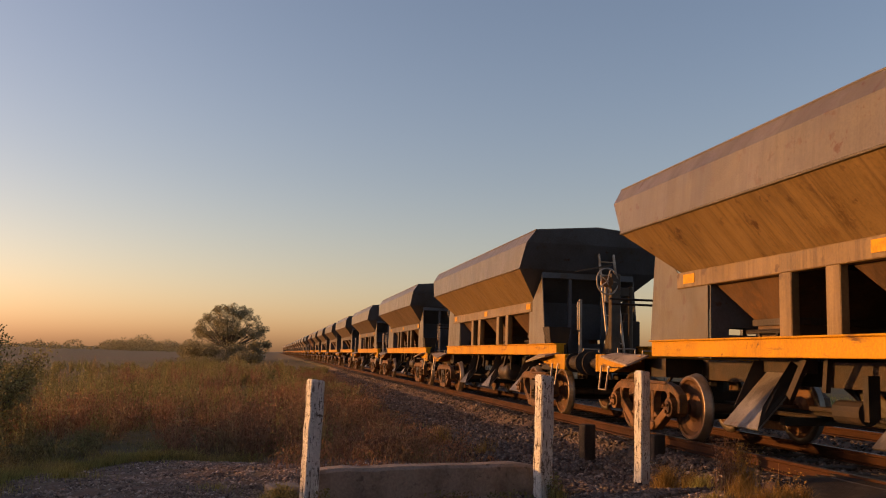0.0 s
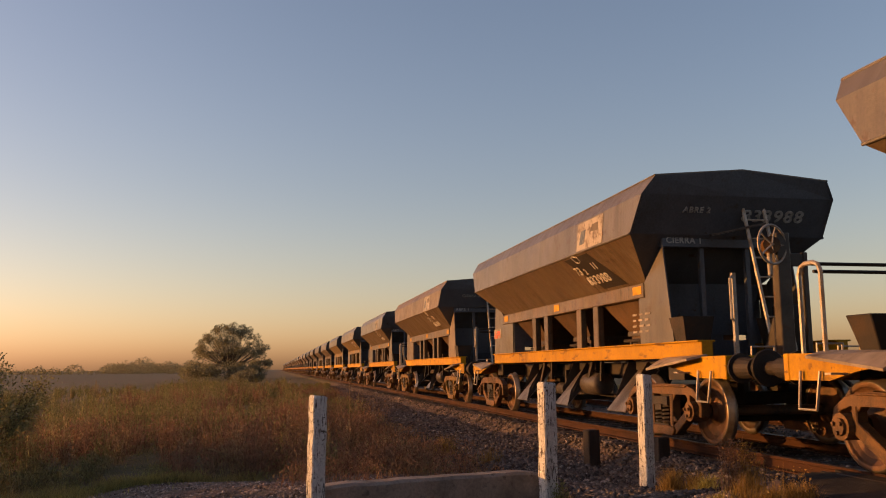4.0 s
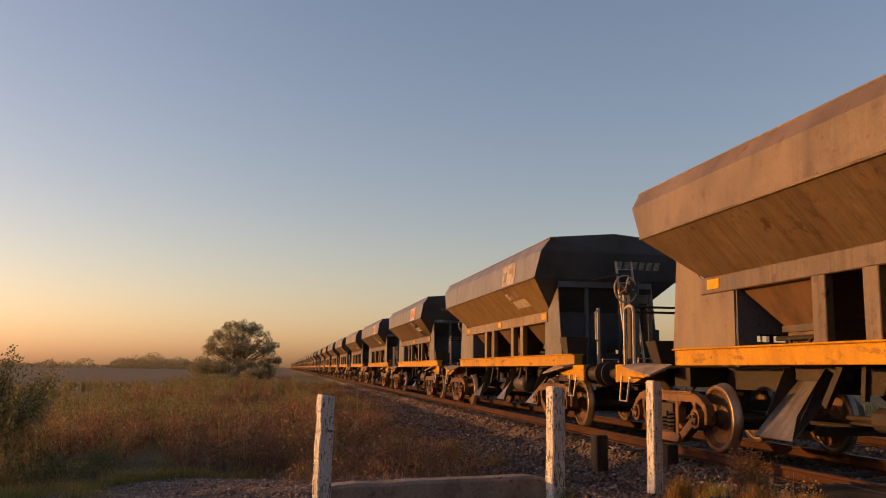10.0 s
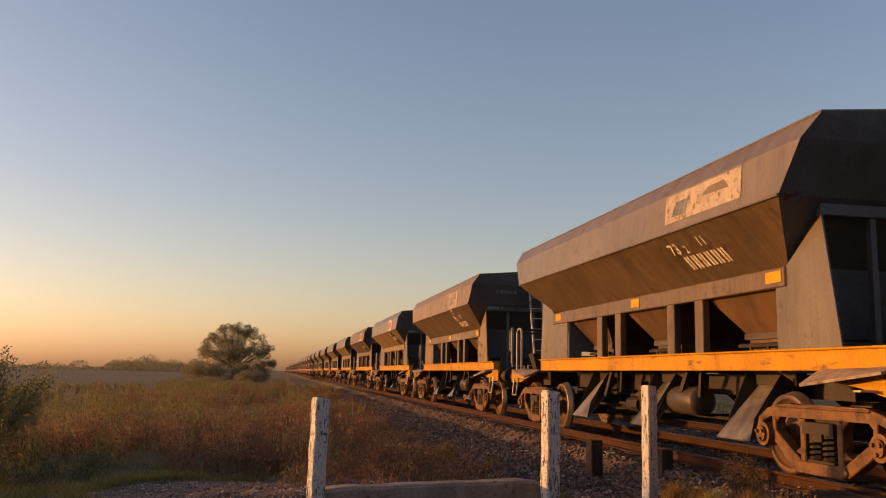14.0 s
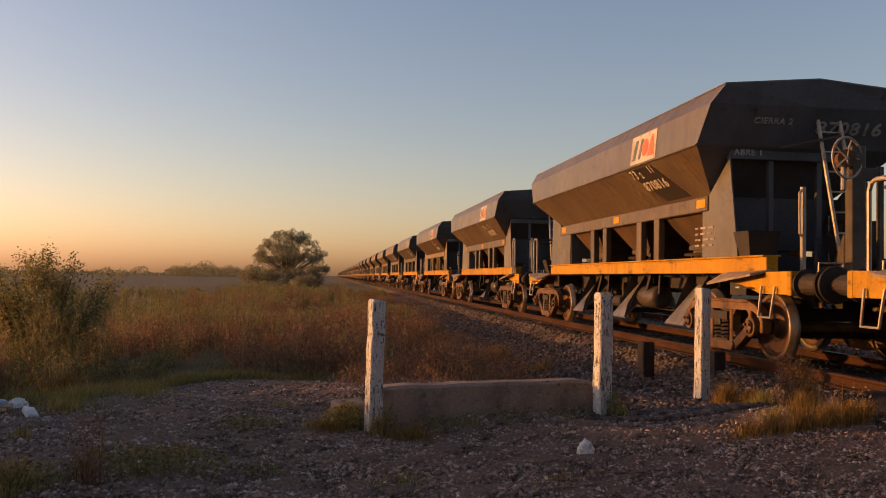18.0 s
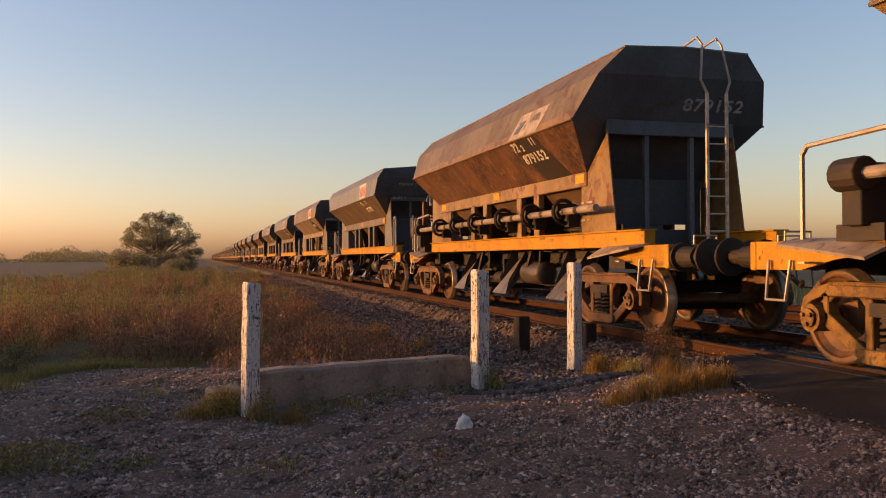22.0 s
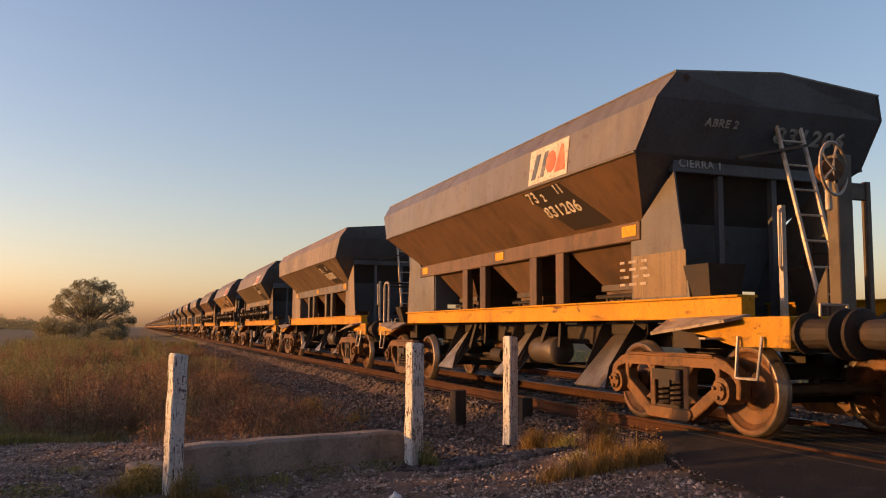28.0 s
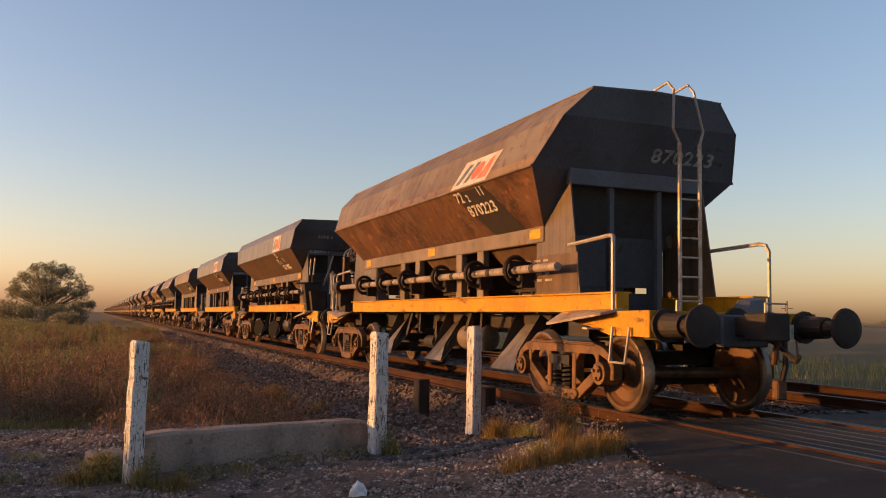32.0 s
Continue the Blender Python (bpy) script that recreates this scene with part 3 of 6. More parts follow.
def side_frame_geo():
    """A cast side frame: broad members round two triangular windows and the spring opening."""
    g = Geo()
    x0, x1 = -.065, .065
    top = [(-.72, .80), (.72, .80), (.98, .75), (1.16, .64), (1.20, .52), (1.13, .52), (1.05, .61), (.90, .67), (-.90, .67), (-1.05, .61), (-1.13, .52), (-1.20, .52), (-1.16, .64), (-.98, .75)]
    tri = [(1, 0, 8, 7), (1, 7, 6, 2), (2, 6, 5, 3), (3, 5, 4), (0, 13, 9, 8), (13, 12, 10, 9), (12, 11, 10)]
    for q in tri:
        o = [top[k] for k in q]
        g.loft([(x0, a, b) for a, b in o], [(x1, a, b) for a, b in o])
    for s in (-1, 1):
        bar(g, (s * 1.165, .54), (s * 1.15, .38), .07, x0, x1)           # outer jaw
        bar(g, (s * .85, .70), (s * .84, .44), .07, x0, x1)              # inner jaw
        bar(g, (s * .88, .47), (s * .38, .16), .13, x0, x1)              # diagonal
        bar(g, (s * .31, .14), (s * .31, .66), .09, x0, x1)            # column
        for o in (((s * .35, .68), (s * .45, .68), (s * .35, .57)), ((s * .82, .68), (s * .72, .68), (s * .81, .60)), ((s * .35, .27), (s * .35, .37), (s * .47, .30))):
            g.loft([(x0 + .01, p, q) for p, q in o], [(x1 - .01, p, q) for p, q in o])
    o = [(-.44, .16), (-.37, .09), (.37, .09), (.44, .16), (.40, .22), (-.40, .22)]
    g.loft([(x0 - .03, p, q) for p, q in o], [(x1 + .03, p, q) for p, q in o])   # spring seat
    bar(g, (-.8, .78), (.8, .78), .03, x0 - .02, x0)                     # raised upper rib
    return g


def axlebox_geo():
    g = Geo()
    g.cyl((-.13, 0, 0), (.10, 0, 0), .135, 14).cyl((-.16, 0, 0), (-.13, 0, 0), .09, 10)
    for k in range(3):
        a = k * math.tau / 3 + .5
        g.cyl((-.185, .06 * math.cos(a), .06 * math.sin(a)), (-.15, .06 * math.cos(a), .06 * math.sin(a)), .022, 6)
    return g


def spring_geo():
    g = Geo()
    for cy, r in ((-.11, .085), (.11, .085)):
        n = 44
        pts = [(r * math.cos(k * math.tau / 9), cy + r * math.sin(k * math.tau / 9), .24 + .27 * k / n) for k in range(n + 1)]
        g.tube(pts, .021, 5)
    g.box(-.10, .10, -.26, .26, .51, .63).box(-.12, .0, -.1, .1, .44, .52).box(-.07, .07, -.22, .22, .215, .245)
    return g


SIDE_FRAME = side_frame_geo().mesh("side_frame", .014)
AXLEBOX = axlebox_geo().mesh("axle_box")
SPRING = spring_geo().mesh("spring_nest")
BOLSTER = Geo().box(-1.1, 1.1, -.2, .2, .50, .68).cyl((0, 0, .66), (0, 0, .84), .22, 14).box(-.9, -.7, -.28, .28, .66, .80).box(.7, .9, -.28, .28, .66, .80).mesh("bogie", .012)
BRAKE_BEAM = Geo().box(-1.0, 1.0, -.05, .05, .28, .36).mesh("brake_beam", .012)


def bogie(wagon, y, full):
    b = part("bogie", BOLSTER, M_DARK, wagon)
    b.location = (0, y, 0)
    for s in (-1, 1):
        w = new("wheelset", WHEELSET if full else WHEELSET_FAR)
        w.parent = b
        w.location = (0, s * WB, WR)
        f = part("side_frame", SIDE_FRAME, M_BOGIE, b)
        f.location = (s * 1.12, 0, 0)
        if full:
            for q in (-1, 1):
                a = part("axle_box", AXLEBOX, M_BOGIE, b)
                a.matrix_basis = pose(s * 1.12, q * WB, WR, 0, 0, 0 if s < 0 else 180)
            p = part("spring_nest", SPRING, M_DARK, b)
            p.location = (s * 1.12, 0, 0)
            part("brake_beam", BRAKE_BEAM, M_DARK, b).location = (0, s * .57, 0)
    return b


PROFILE = {"A": (((1.39, 3.80, 5.66), (1.56, 3.55, 5.54), (1.60, 3.02, 5.16), (0.99, 2.36, 4.35)), 3.92),
           "D": (((1.39, 3.80, 5.66), (1.56, 3.55, 5.54), (1.60, 3.02, 5.16), (0.99, 2.36, 4.35)), 3.83),
           "B": (((1.00, 4.02, 5.56), (1.36, 3.66, 5.44), (1.61, 3.05, 5.06), (1.02, 2.26, 4.35)), 4.06)}


def spoked_wheel(wagon, c, r, hub):
    """A hand brake wheel with five bent spokes and a round gear case behind it."""
    g = Geo()
    ring = [c + Vector((r * math.cos(k * math.tau / 20), .1 * math.cos(k * math.tau / 20), r * math.sin(k * math.tau / 20))) for k in range(21)]
    g.tube(ring, .018, 6)
    for k in range(0, 20, 4):
        g.tube([c, (c + ring[k]) / 2 + Vector((0, .02, 0)), ring[k]], .013, 5)
    wheel = part("brake_wheel", g, M_RAILING, wagon, "spoked hand brake wheel")
    part("gear_case", Geo().cyl(c + Vector((.01, .02, 0)), c + Vector((.05, .16, -.01)), hub, 14), M_BOGIE, wheel)
    part("chain_link", Geo().box(c.x - .03, c.x + .03, c.y + .05, c.y + .11, c.z - .42, c.z - .1), M_RAILING, wheel, bevel=.012)


def hopper_wagon(kind, end, full=True, front="rails"):
    """kind: A angular body, B rounded rusty body with side shaft, C angular body with side shaft. end: the gear on the rear platform."""
    w = new("hopper_wagon")
    shape, apex = PROFILE[{"C": "D"}.get(kind, kind)]
    (ax, az_, ay), (bx, bz, by), (cx, cz, cy), (dx, dz, dy) = shape
    m_side, m_slope, m_roof = (M_RUST_ROOF, M_RUSTY, M_RUST_ROOF) if kind == "B" else (M_GREY, M_SLOPE, M_GREY)
    sill0 = -5.35 if kind == "C" else -6.25
    n = 6
    for s in (-1, 1):
        g = Geo()
        rows = [[(s * x, y0 + (y1 - y0) * k / n, z) for x, z, y0, y1 in ((ax, az_, -ay, ay - SHORT), (bx, bz, -by, by - SHORT), (cx, cz, -cy, cy - SHORT))] for k in range(n + 1)]
        inner = [[(p[0] - s * .025, p[1], p[2] - .01) for p in r] for r in rows]
        for a, b, c, d in zip(rows[:-1], rows[1:], inner[:-1], inner[1:]):
            g.loft([a[0], a[1], a[2], c[2], c[1], c[0]], [b[0], b[1], b[2], d[2], d[1], d[0]], caps=False)
        part("side_sheet", g, m_side, w)
        g = Geo().plate([(s * cx, -cy, cz), (s * cx, cy - SHORT, cz), (s * dx, dy - SHORT, dz), (s * dx, -dy, dz)], .02 * s)
        part("slope_sheet", g, m_slope, w)
        if full:
            g = Geo()
            g.tube([(s * (cx + .005), -cy, cz), (s * (cx + .005), cy - SHORT, cz)], .018, 6)
            g.tube([(s * ax, -ay, az_ + .01), (s * ax, ay - SHORT, az_)], .012, 6)
            part("edge_bead", g, m_side, w)
        part("roof_sheet", Geo().plate([(s * ax, -ay, az_), (s * ax, ay - SHORT, az_), (0, ay - SHORT, apex), (0, -ay, apex)], .02 * s), m_roof, w)
        part("hopper_beam", Geo().box(s * (dx - .04), s * 1.09, -4.42, 4.05, 2.13, 2.36), m_slope, w, bevel=.012)
        part("side_sill", Geo().box(s * .94, s * 1.11, sill0, 4.85, 1.17, 1.40).box(s * .9, s * 1.16, sill0, 4.85, 1.385, 1.41), M_YELLOW, w, "worn yellow side sill", bevel=.008)
        if full:
            for y in (-2.34, -1.47, .55, 1.40):
                part("stanchion", Geo().box(s * .98, s * 1.085, y - .12, y + .12, 1.40, 2.14).box(s * .93, s * .99, y - .02, y + .02, 1.4, 2.14), m_slope, w, bevel=.01)
        for e in (-1, 1):
            o = [(3.2, 1.40), (4.98, 1.40), (4.80, 2.84), (4.05, 2.36), (3.2, 2.13)] if e > 0 else [(-4.2, 1.40), (-5.36, 1.40), (-5.10, 2.86), (-4.42, 2.36), (-4.2, 2.13)]
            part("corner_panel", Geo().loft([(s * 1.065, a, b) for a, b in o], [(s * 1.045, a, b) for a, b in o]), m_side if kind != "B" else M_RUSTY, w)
    for e in (-1, 1):
        g = Geo()
        back = SHORT if e > 0 else 0
        rows = [((-ax, e * (ay - back), az_), (0, e * (ay - back), apex), (ax, e * (ay - back), az_))]
        rows += [((-x, e * (y - back), z), (0, e * (y - back), z), (x, e * (y - back), z)) for x, z, y in ((bx, bz, by), (cx, cz, cy), (dx, dz, dy))]
        q = 3.185 if e > 0 else -4.185
        rows += [((-.75, q + e * .05, 1.55), (0, q + e * .05, 1.55), (.75, q + e * .05, 1.55))]
        for a, b in zip(rows[:-1], rows[1:]):
            for k in (0, 1):
                g.add([a[k], a[k + 1], b[k + 1], b[k]], [(0, 1, 2, 3)])
                g.add([(p[0], p[1] - e * .02, p[2]) for p in (a[k], a[k + 1], b[k + 1], b[k])], [(3, 2, 1, 0)])
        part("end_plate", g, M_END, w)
        g = Geo().box(-1.04, 1.04, q - .02, q + .02, 1.15, 1.47).box(-1.04, 1.04, q - .02, q + .02, 1.57, 2.14)
        for x0, x1 in ((-1.04, -.78), (-.36, .36), (.78, 1.04)):
            g.box(x0, x1, q - .02, q + .02, 1.47, 1.57)
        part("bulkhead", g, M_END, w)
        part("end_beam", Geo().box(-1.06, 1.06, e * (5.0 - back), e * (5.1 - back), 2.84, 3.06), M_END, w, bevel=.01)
        if full:
            for x in (-.40, .36):
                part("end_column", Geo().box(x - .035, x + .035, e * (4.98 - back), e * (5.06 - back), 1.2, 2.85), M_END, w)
        if full:
            for hx in (-.62, .62):
                part("hoop_handle", Geo().tube([(hx - .16, e * 6.93, 1.17), (hx - .16, e * 6.93, 1.30), (hx + .16, e * 6.93, 1.30), (hx + .16, e * 6.93, 1.17)], .016), M_RAILING, w)
            for s in (-1, 1):
                part("step_plate", Geo().box(s * 1.12, s * 1.36, e * 5.90, e * 6.0, .965, .985), M_LADDER, w)
        part("headstock", Geo().box(-1.18, 1.18, e * 6.88, e * 6.98, .89, 1.19).box(-1.14, 1.14, e * 5.1, e * 6.9, 1.13, 1.17), M_YELLOW, w, "worn yellow end beam", bevel=.01)
        for s in (-1, 1):
            o = [(e * 5.12, 1.17), (e * 6.9, 1.19), (e * 6.9, .90), (e * 6.2, .90), (e * 5.75, 1.0), (e * 5.12, 1.08)]
            part("platform_bracket", Geo().loft([(s * 1.17, a, b) for a, b in o], [(s * 1.13, a, b) for a, b in o]), M_YELLOW, w)
            part("platform_wing", Geo().plate([(s * 1.08, e * 5.0, 1.16), (s * 1.08, e * 6.35, 1.19), (s * 1.36, e * 6.3, 1.13), (s * 1.40, e * 5.1, 1.0)], -.03 * s * e), M_WING, w, "pale dusty sloping side plate")
            g = Geo().cyl((s * .978, e * 6.98, 1.03), (s * .978, e * 7.02, 1.03), .19, 14).cyl((s * .978, e * 7.0, 1.03), (s * .978, e * 7.34, 1.03), .14, 16, .12)
            g.cyl((s * .978, e * 7.3, 1.03), (s * .978, e * 7.58, 1.03), .085, 12)
            b = part("buffer", g, M_DARK, w)
            part("buffer_head", Geo().lathe([(e * 7.64, 0), (e * 7.632, .15), (e * 7.62, .215), (e * 7.60, .225), (e * 7.585, .215), (e * 7.575, .09)], 28, "y", (s * .978, 0, 1.03)), M_DARK, b)
            if full:
                part("step", Geo().tube([(s * 1.2, e * 6.30, 1.0), (s * 1.25, e * 6.32, .60), (s * 1.25, e * 6.62, .60), (s * 1.2, e * 6.64, 1.0)], .018), M_RAILING, w)
        if full:
            g = Geo().box(-.12, .12, e * 6.98, e * 7.3, .92, 1.14).box(-.17, .17, e * 7.28, e * 7.62, .88, 1.18).cyl((0, e * 6.97, 1.03), (0, e * 7.0, 1.03), .22, 12)
            part("coupler", g, M_DARK, w, bevel=.02)
            part("brake_hose", Geo().tube([(.36, e * 7.0, .95), (.38, e * 7.25, .80), (.36, e * 7.5, .66), (.3, e * 7.6, .72)], .03), M_DARK, w)
    part("centre_sill", Geo().box(-.30, .30, -6.9, 6.9, .84, 1.14).box(-.9, .9, -5.3, -4.8, .86, 1.14).box(-.9, .9, 4.8, 5.3, .86, 1.14), M_DARK, w)
    if full:
        # Dark filler added behind the bays so their depth reads dark, slits left open.
        g = Geo().box(.56, .60, -4.15, 3.15, 1.58, 2.14).box(.56, .60, -4.15, 3.15, 1.16, 1.48)
        for y0, y1 in ((-4.15, -3.75), (-3.35, -1.0), (-.6, 1.8), (2.2, 3.15)):
            g.box(.56, .60, y0, y1, 1.48, 1.58)
        part("bay_back_plate", g, M_DARK, w)
    # discharge funnels in the three bays
    for c in (-3.27, -.46, 2.30):
        ha, hb = .92, .42
        top = [(-1.0, c - ha, 2.2), (1.0, c - ha, 2.2), (1.0, c + ha, 2.2), (-1.0, c + ha, 2.2)]
        mid = [(-.62, c - hb, 1.62), (.62, c - hb, 1.62), (.62, c + hb, 1.62), (-.62, c + hb, 1.62)]
        low = [(x, y, 1.22) for x, y, z in mid]
        g = Geo().loft(top, mid, caps=False).loft(mid, low, caps=False)
        fun = part("funnel", g, M_FUNNEL, w)
        part("collar", Geo().loft([(x, y, 1.58) for x, y in ((-.67, c - hb - .05), (.67, c - hb - .05), (.67, c + hb + .05), (-.67, c + hb + .05))], [(x, y, 1.66) for x, y in ((-.67, c - hb - .05), (.67, c - hb - .05), (.67, c + hb + .05), (-.67, c + hb + .05))]), M_PLATE, fun)
        if full:
            for x in (-.72, .72):
                g = Geo().tube([(x, c - .5, 1.5), (x, c + .5, 1.5)], .03).tube([(x, c - .2, 1.5), (x, c - .05, 1.25)], .025).tube([(x, c + .25, 1.5), (x, c + .1, 1.25)], .025)
                part("gate_linkage", g, M_DARK, w)
            for s in (-1, 1):
                g = Geo().plate([(s * .55, c - .47, 1.02), (s * .55, c + .33, 1.02), (s * 1.12, c + .45, .33), (s * 1.12, c - .35, .33)], .025 * s)
                part("chute", g, M_CHUTE, w, "dull scoured steel discharge chute")
                g = Geo().plate([(s * .55, c - .47, 1.02), (s * 1.12, c - .35, .33), (s * 1.05, c - .35, .60), (s * .75, c - .47, 1.14)], .015 * s)
                g.plate([(s * .5, c + .33, 1.14), (s * .72, c + .37, 1.14), (s * .95, c + .45, .55), (s * .55, c + .33, .8)], .015 * s)
                g.box(s * .45, s * .6, c - .55, c + .45, 1.0, 1.2)
                part("chute_cheek", g, M_DARK, w)
    if full:
        for c in (-1.45, 1.45):
            for s in (-1, 1):
                g = Geo()
                bar(g, (c - .05, 1.17), (c + .28, .72), .09, s * .80, s * .86)
                bar(g, (c - .35, 1.17), (c - .3, .8), .07, s * .74, s * .8)
                part("brace", g, M_DARK, w)
        part("air_reservoir", Geo().lathe([(-.50, 0), (-.495, .08), (-.47, .16), (-.43, .205), (-.42, .21), (.42, .21), (.43, .205), (.47, .16), (.495, .08), (.50, 0)], 24, "y", (-.68, -1.40 if kind == "B" else -1.20, .74)), M_PLATE, w, "cylindrical grey air tank", smooth=True)
        part("brake_cylinder", Geo().cyl((-.55, .75, .60), (-.55, 1.2, .60), .13, 14).cyl((-.55, 1.2, .6), (-.55, 1.75, .6), .03, 8).box(-.62, -.48, .66, .75, .52, 1.0), M_DARK, w)
        part("brake_rigging", Geo().tube([(0, -4.0, .45), (0, 4.0, .45)], .03).tube([(-.5, -3.8, .5), (-.5, 3.8, .56)], .025).box(-.8, .8, -.1, .1, .4, .5).box(-.6, .6, 2.2, 2.3, .36, .46), M_DARK, w)
    if full and kind in ("B", "C"):
        x, z = -1.30, 1.75
        part("gate_shaft", Geo().cyl((x, -5.2, z), (x, 5.25, z), .056, 12), M_WING, w, "long grey gate shaft")
        gear = part("gear_box", Geo().box(x - .02, x + .34, 5.22, 5.46, 1.30, z + .10).cyl((x, 5.18, z), (x, 5.50, z), .15, 14), M_DARK, w, "dark gear box at the end of the shaft", bevel=.01)
        part("mount", Geo().box(x + .06, x + .42, 5.05, 5.62, 1.17, 1.32), M_DARK, gear)
        for y in (-4.0, -2.62, -1.21, .5, 1.87, 3.33):
            part("shaft_sleeve", Geo().cyl((x, y - .62, z), (x, y - .50, z), .062, 12), M_DARK, w)
            g = Geo().box(x - .10, x + .25, y - .02, y + .12, z + .02, z + .13).box(x + .04, x + .24, y - .14, y + .02, z - .24, z + .05)
            br = part("shaft_bracket", g, M_DARK, w)
            part("ring", Geo().tube([(x + .185 * math.cos(q * math.tau / 14), y - .02 + .03 * math.cos(q * math.tau / 14), z + .185 * math.sin(q * math.tau / 14)) for q in range(15)], .034, 6), M_DARK, br)
            part("bearing", Geo().cyl((x, y + .02, z), (x, y + .20, z), .105, 12), M_DARK, br)
        if kind == "C" or end == "levers":
            ctl = part("control_box", Geo().loft([(-1.12, -5.12, 1.2), (-.80, -5.12, 1.2), (-.80, -5.42, 1.2), (-1.12, -5.42, 1.2)], [(-1.22, -5.0, 1.98), (-.72, -5.1, 1.98), (-.72, -5.45, 1.98), (-1.22, -5.4, 1.98)]), M_DARK, w, "dark valve box with levers", bevel=.012)
            part("shelf_plate", Geo().plate([(-1.42, -4.98, 1.99), (-.62, -5.08, 2.04), (-.62, -5.45, 2.06), (-1.42, -5.30, 2.01)], .02), M_PLATE, ctl)
            for k, (lx0, lx1) in enumerate(((-1.02, -1.0), (-.93, -.90))):
                y = -5.22 - .08 * k
                lv = part("lever", Geo().tube([(lx0, y, 1.9), (lx0, y - .02, 2.3), (lx1, y - .05, 2.70 + .03 * k)], .026), M_RAILING, ctl, "pale hand lever")
                part("lever_fork", Geo().box(lx0 - .05, lx0 + .05, y - .05, y + .05, 1.98, 2.24), M_DARK, lv, bevel=.015)
            if kind == "C":
                part("lever", Geo().tube([(-.62, -5.25, 1.95), (-.50, -5.28, 2.3), (-.36, -5.3, 2.82)], .03), M_RAILING, ctl)
                part("rod", Geo().tube([(-.45, -5.3, 1.72), (-.2, -5.5, 1.6), (.08, -5.6, 1.40)], .022), M_RAILING, ctl)
                part("rod", Geo().tube([(-.38, -5.3, 1.66), (-.1, -5.5, 1.58), (.12, -5.6, 1.52)], .018), M_RAILING, ctl)
        if kind == "C":
            for y in (-.6, 2.3):
                part("round_cover", Geo().cyl((-1.12, y, .56), (-1.06, y + .03, .56), .31, 24), M_RUBBER, w)
    # rear platform gear
    e = -1
    if full:
        y0, y1 = -5.30, -6.02
        lx = (.12, .46)
        if end == "ladder":
            lx = (-.04, .30)
        if kind == "B":
            lx, y0, y1 = (.24, .56), -5.66, -5.66
        zt, zb = (3.78, 1.22) if kind != "B" else (3.4, 1.2)
        lad = part("ladder", Geo().tube([(lx[0], y0, zt), (lx[0], y1, zb)], .028), M_LADDER, w, "pale scuffed steel ladder")
        part("stringer", Geo().tube([(lx[1], y0, zt), (lx[1], y1, zb)], .028), M_LADDER, lad)
        for k in range(7):
            t = .22 + k * .115
            yy, zz = y0 + (y1 - y0) * t, zt + (zb - zt) * t
            part("rung", Geo().cyl((lx[0], yy, zz), (lx[1], yy, zz), .013, 6), M_LADDER, lad)
        if kind == "B":
            for x in lx:
                part("grab_rail", Geo().tube([(x, y0, zt), (x + (-.10 if x == lx[0] else .06), -5.66, 3.58), (x - .04, -5.60, 4.12), (x - .06, -5.5, 4.24), (x - .06, -5.2, 4.2), (x - .06, -4.7, 4.05)], .02), M_RAILING, w)
        else:
            part("ladder_step", Geo().plate([(-.42, -5.35, 3.00), (.35, -5.35, 3.16), (.35, -5.62, 3.16), (-.42, -5.42, 3.0)], .03), M_PLATE, w)
        if end == "railed":
            part("handrail", Geo().tube([(-1.16, -6.30, 1.18), (-1.16, -6.30, 2.16), (-1.16, -6.26, 2.25), (-1.16, -6.16, 2.28), (-1.16, -6.06, 2.25), (-1.16, -6.02, 2.16), (-1.16, -6.02, 1.18)], .026), M_RAILING, w)
        if kind != "B" and end in ("plain", "railed"):
            part("end_rail", Geo().tube([(-1.1 if end == "railed" else -.60, -6.27, 2.26), (.4, -6.3, 2.27), (1.16, -6.25, 2.27)], .022), M_DARK, w)
            part("handrail", Geo().tube([(1.16, -6.25, 1.18), (1.16, -6.25, 2.2), (1.14, -6.2, 2.28), (1.12, -6.1, 2.32), (1.07, -5.08, 2.3)], .026), M_RAILING, w)
        if kind == "B" and end in ("post", "levers"):
            post_ = part("handle_post", Geo().box(.82, .90, -6.29, -6.21, 1.17, 2.72).plate([(.86, -6.2, 1.17), (.86, -5.9, 1.17), (.86, -6.2, 1.5)], .02), M_RAILING, w, bevel=.01)
            part("grab_handle", Geo().tube([(.82, -6.27, 1.95), (.71, -6.28, 1.95), (.71, -6.28, 2.36), (.82, -6.27, 2.36)], .015), M_RAILING, post_)
        if kind == "B" and end == "rails":
            for s in (-1, 1):
                part("handrail", Geo().tube([(s * 1.16, -6.25, 1.18), (s * 1.16, -6.25, 1.98), (s * 1.14, -6.22, 2.06), (s * 1.12, -6.12, 2.08), (s * 1.07, -5.08, 2.04)], .026), M_RAILING, w)
        if kind != "B":
            part("grab_handle", Geo().tube([(-.62, -6.28, 1.66), (-.68, -6.32, 1.70), (-.68, -6.32, 2.24), (-.62, -6.28, 2.28)], .018).box(-.63, -.58, -6.30, -6.24, 1.17, 2.32), M_RAILING, w)
        if end == "wheel" and kind != "B":
            part("brake_column", Geo().box(.02, .22, -6.38, -6.22, 1.17, 2.88).plate([(.02, -6.2, 1.17), (.02, -5.85, 1.17), (.02, -6.2, 1.75)], .02), M_PLATE, w, bevel=.01)
            part("brake_column", Geo().box(.44, .51, -6.34, -6.26, 1.17, 2.62).box(.22, .44, -6.33, -6.28, 2.42, 2.60), M_PLATE, w, bevel=.01)
